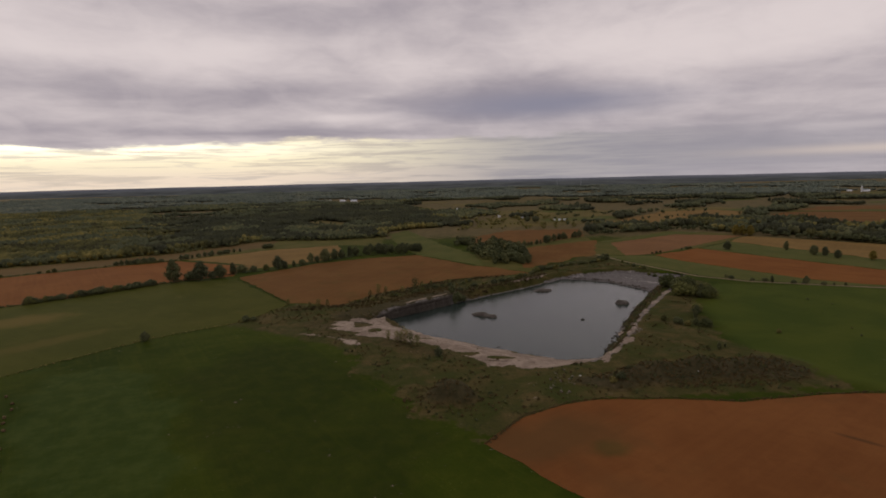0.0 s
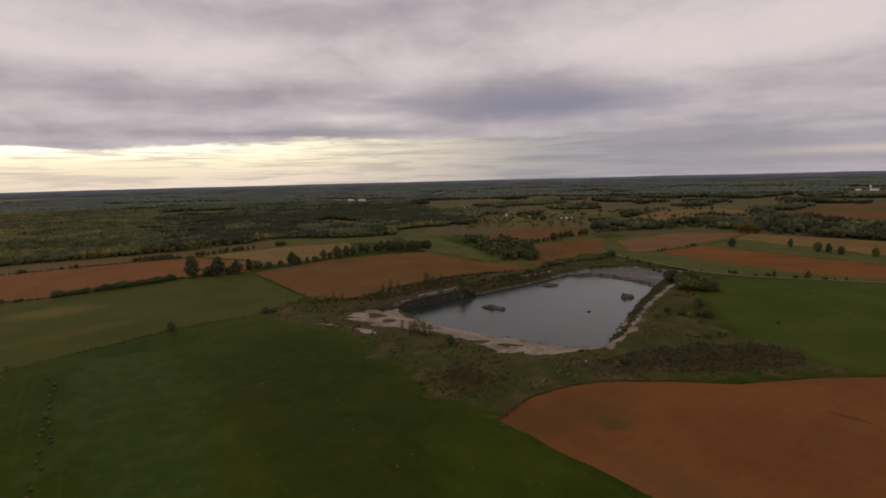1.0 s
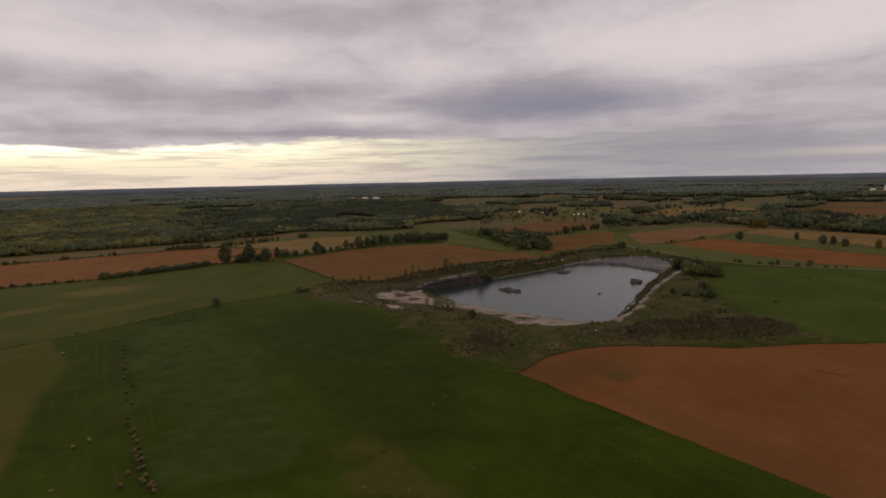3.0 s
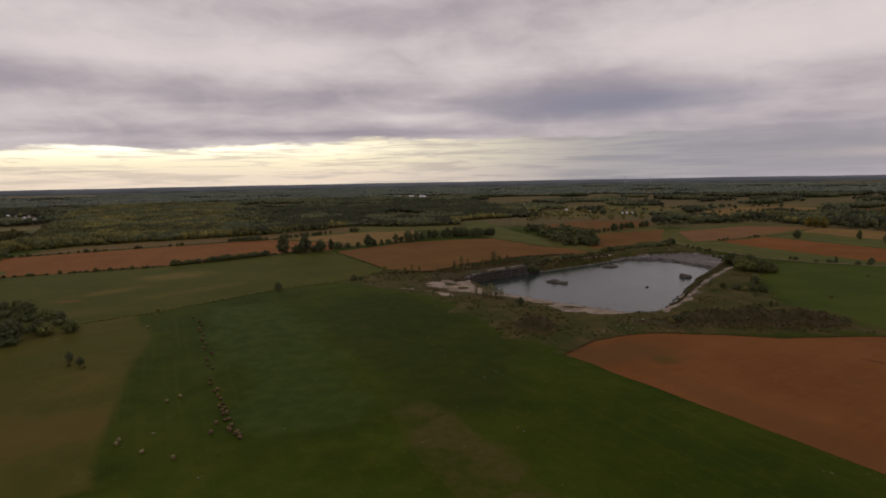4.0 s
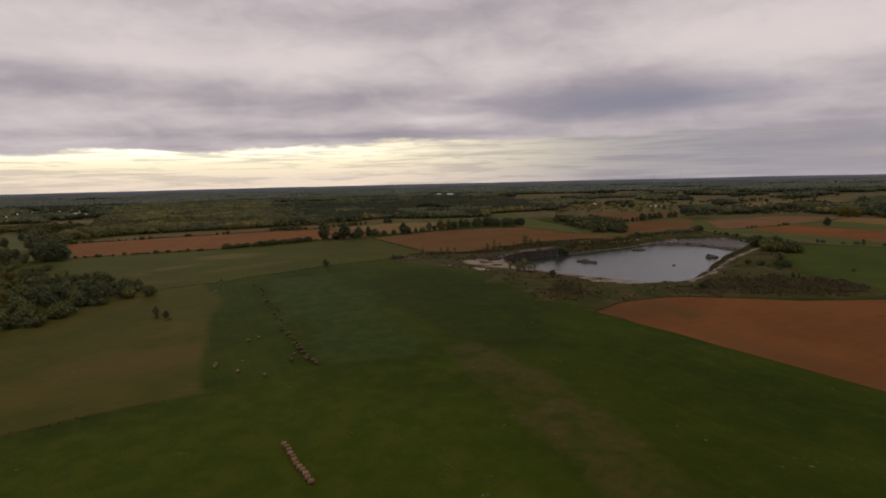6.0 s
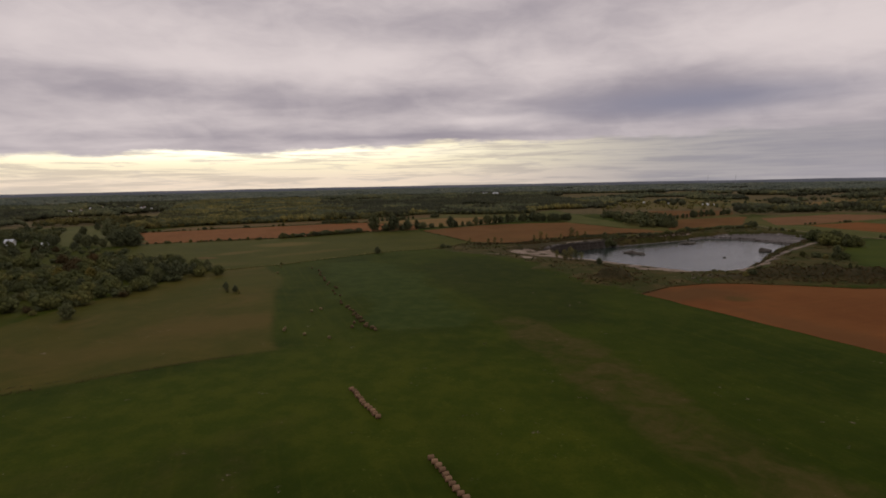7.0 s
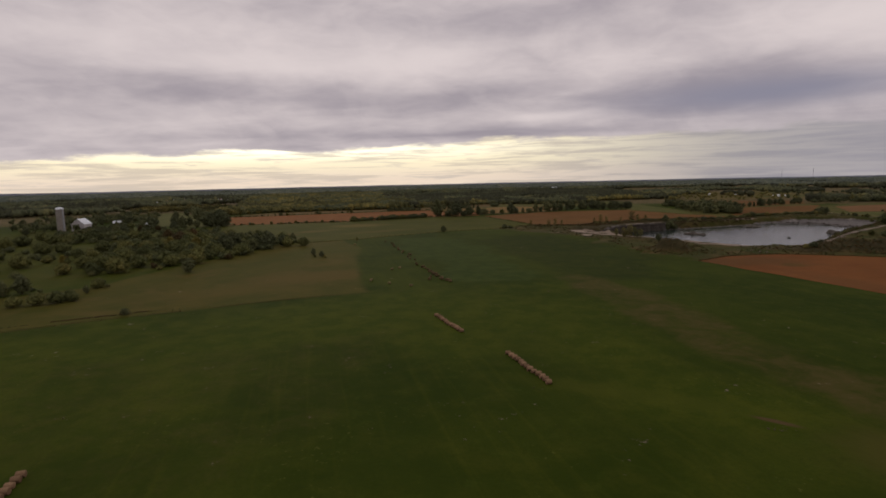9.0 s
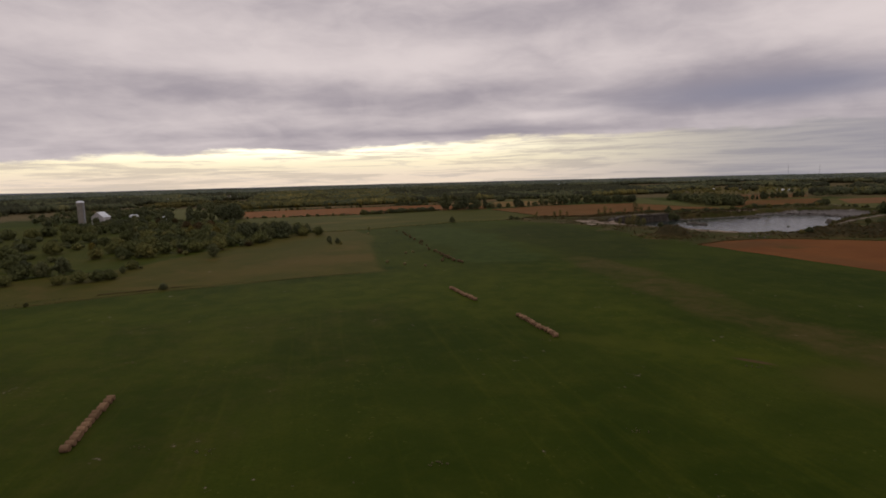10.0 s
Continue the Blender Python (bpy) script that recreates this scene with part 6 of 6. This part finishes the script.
for x, y, s in ((67, 253, 0.5), (123, 247, 0.45)):
    ob = new("boulder", rock_mesh("boulder", WHITE, 77))
    ob.matrix_basis = Matrix.LocRotScale((x, y, height(x, y) + s * 0.35), Euler((0, 0, 0.4)), (s, s, s))
    tagged(ob, "bright white boulder in the brown weeds", "boulder")


def rock_pile(x, y, turn, rx, ry, tall, seed):
    """A low heap of broken rock standing out of the water."""
    rng = np.random.RandomState(seed)
    v, f = ico(4)
    keep = v.copy()
    bump = lumps(v[:, 0] * rx + seed * 9, v[:, 1] * ry, 4.0, 5)
    keep *= (0.40 + 1.15 * bump)[:, None]
    keep = keep * (rx, ry, tall * 1.5) + (0, 0, -tall * 0.2)
    keep += rng.uniform(-0.28, 0.28, keep.shape)
    ob = new("rock_pile", fast_mesh("rock_pile", keep, f, STONE))
    ob.matrix_basis = pose(x, y, WATER_LEVEL, 0, 0, turn)
    return tagged(ob, "grey heap of broken rock rising from the water", "rock pile", "rock piles in the lake")


rock_pile(31, 398, -38, 12, 4.2, 1.7, 1)
rock_pile(146, 426, 20, 6.5, 5.5, 2.3, 2)
rock_pile(91, 482, 12, 9, 4, 1.6, 3)
# stand-in for a small unidentified pale thing afloat, not a seen rock heap
rock_pile(102, 380, 30, 1.6, 1.0, 0.5, 4)


def rubble(line, count, spread_by, low, high, material, label, seed):
    """Broken stone strewn along a line, in one mesh."""
    rng = np.random.RandomState(seed)
    v, f = ICO1
    verts, faces = [], []
    for i in range(count):
        k = rng.randint(0, len(line) - 1)
        u = rng.rand()
        x = line[k][0] + (line[k + 1][0] - line[k][0]) * u + rng.normal() * spread_by
        y = line[k][1] + (line[k + 1][1] - line[k][1]) * u + rng.normal() * spread_by
        s = low + (high - low) * rng.rand() ** 2
        w = v * (1 + rng.uniform(-0.3, 0.2, (len(v), 1))) * s * (1, rng.uniform(0.6, 1), 0.7)
        verts.append(w + (x, y, max(height(x, y), WATER_LEVEL - 0.2) + s * 0.2))
        faces.append(f + i * len(v))
    ob = new("rubble", fast_mesh("rubble", np.concatenate(verts), np.concatenate(faces), material))
    tagged(ob, label, "rubble", kind="stuff")


rubble([(94, 301), (117, 343), (144, 393), (179, 449), (188, 470)], 300, 2.2, 0.25, 1.1, STONE, "grey broken rock along the east shore", 5)
rubble([(96, 301), (119, 343), (146, 393), (181, 449), (190, 470)], 260, 2.2, 0.25, 1.2, CLIFF, "dark broken rock along the east shore", 15)
for i, line in enumerate(([(-12, 354), (2, 344)], [(30, 323), (36, 320)], [(50, 310), (58, 305)], [(68, 298), (80, 297), (92, 301)])):
    rubble(line, 40, 1.1, 0.15, 0.55, CLIFF, "dark stones along the south shore", 60 + i)
rubble([(127, 538), (163, 515), (187, 473)], 120, 1.5, 0.4, 1.3, STONE, "grey stones at the edge of the rock slab", 7)
rubble([(118, 322), (126, 334)], 40, 2.0, 0.3, 1.0, PALESTONE, "pale stones beside the track", 8)
for i, (x, y, n) in enumerate(((-131.8, -70.7, 3), (-92.3, -101.3, 9), (-81.6, -99.2, 12), (-43.5, -90.7, 9), (-15.7, -70.5, 14), (7.9, -31.2, 12), (-67.9, -54.8, 4), (-48.0, 21.0, 9), (-54.0, 85.0, 6),
                               (-19.0, 39.0, 6), (-117.0, 70.0, 7), (-40.0, -25.0, 4))):
    rubble([(x - 1.6, y - 0.3), (x + 1.6, y + 0.3)], n, 0.5, 0.1, 0.30, FIELDSTONE, "pale stones lying in the grass", 90 + i)

# ---- last of the growth: trees close behind the farmhouses, autumn colour in the copse, the pasture's ditch ----
ORCHARD = [(-734, 376), (-619, 384), (-770, 520), (-926, 518)]
spots = []
while len(spots) < 90:
    x, y = dice.uniform(-960, -560), dice.uniform(330, 640)
    if inside(ORCHARD, np.array([x]), np.array([y]))[0]:
        spots.append((x, y, dice.uniform(7, 12)))
far_trees(spots[:60], "dark trees behind the farmhouses", THICKET)
far_trees(spots[60:], "olive trees behind the farmhouses", SCRUBLEAF)
for x, y, tall, kind in ((-700, 318, 12, "oak"), (-716, 336, 13, "oak2"), (-736, 330, 12, "oak"), (-684, 340, 13, "oak2"), (-694, 362, 12, "oak"), (-668, 330, 11, "oak2"), (-752, 352, 12, "oak2"),
                         (-616, 318, 7, "oak2"), (-606, 308, 7, "oak"), (-594, 300, 6.5, "oak2"), (-600, 328, 7, "thorn2"), (-540, 292, 7, "rust"), (-528, 304, 6.5, "rust")):
    plant(kind, x, y, tall, dice, "trees round the farm")
for x, y, tall, kind in ((-361, 168, 10.5, "yellow"), (-338, 172, 10, "yellow"), (-372, 92, 6, "yellow"), (-384, 196, 10, "rust"), (-400, 214, 10, "rust")):
    plant(kind, x, y, tall, dice, "copse at the pasture's edge", 1.0)
tussocks(strung([(-222, -17), (-213, -8), (-205, 1), (-198, 9)], 150, 0.12, 0.42, 0.35, 0.6), "brown dry weeds along the pasture's ditch", DRYWEED)
tussocks(strung([(-240, -40), (-222, -17), (-205, 1), (-170, 30)], 110, 0.10, 0.34, 0.45, 0.7), "dark weeds along the pasture's ditch", THICKET)
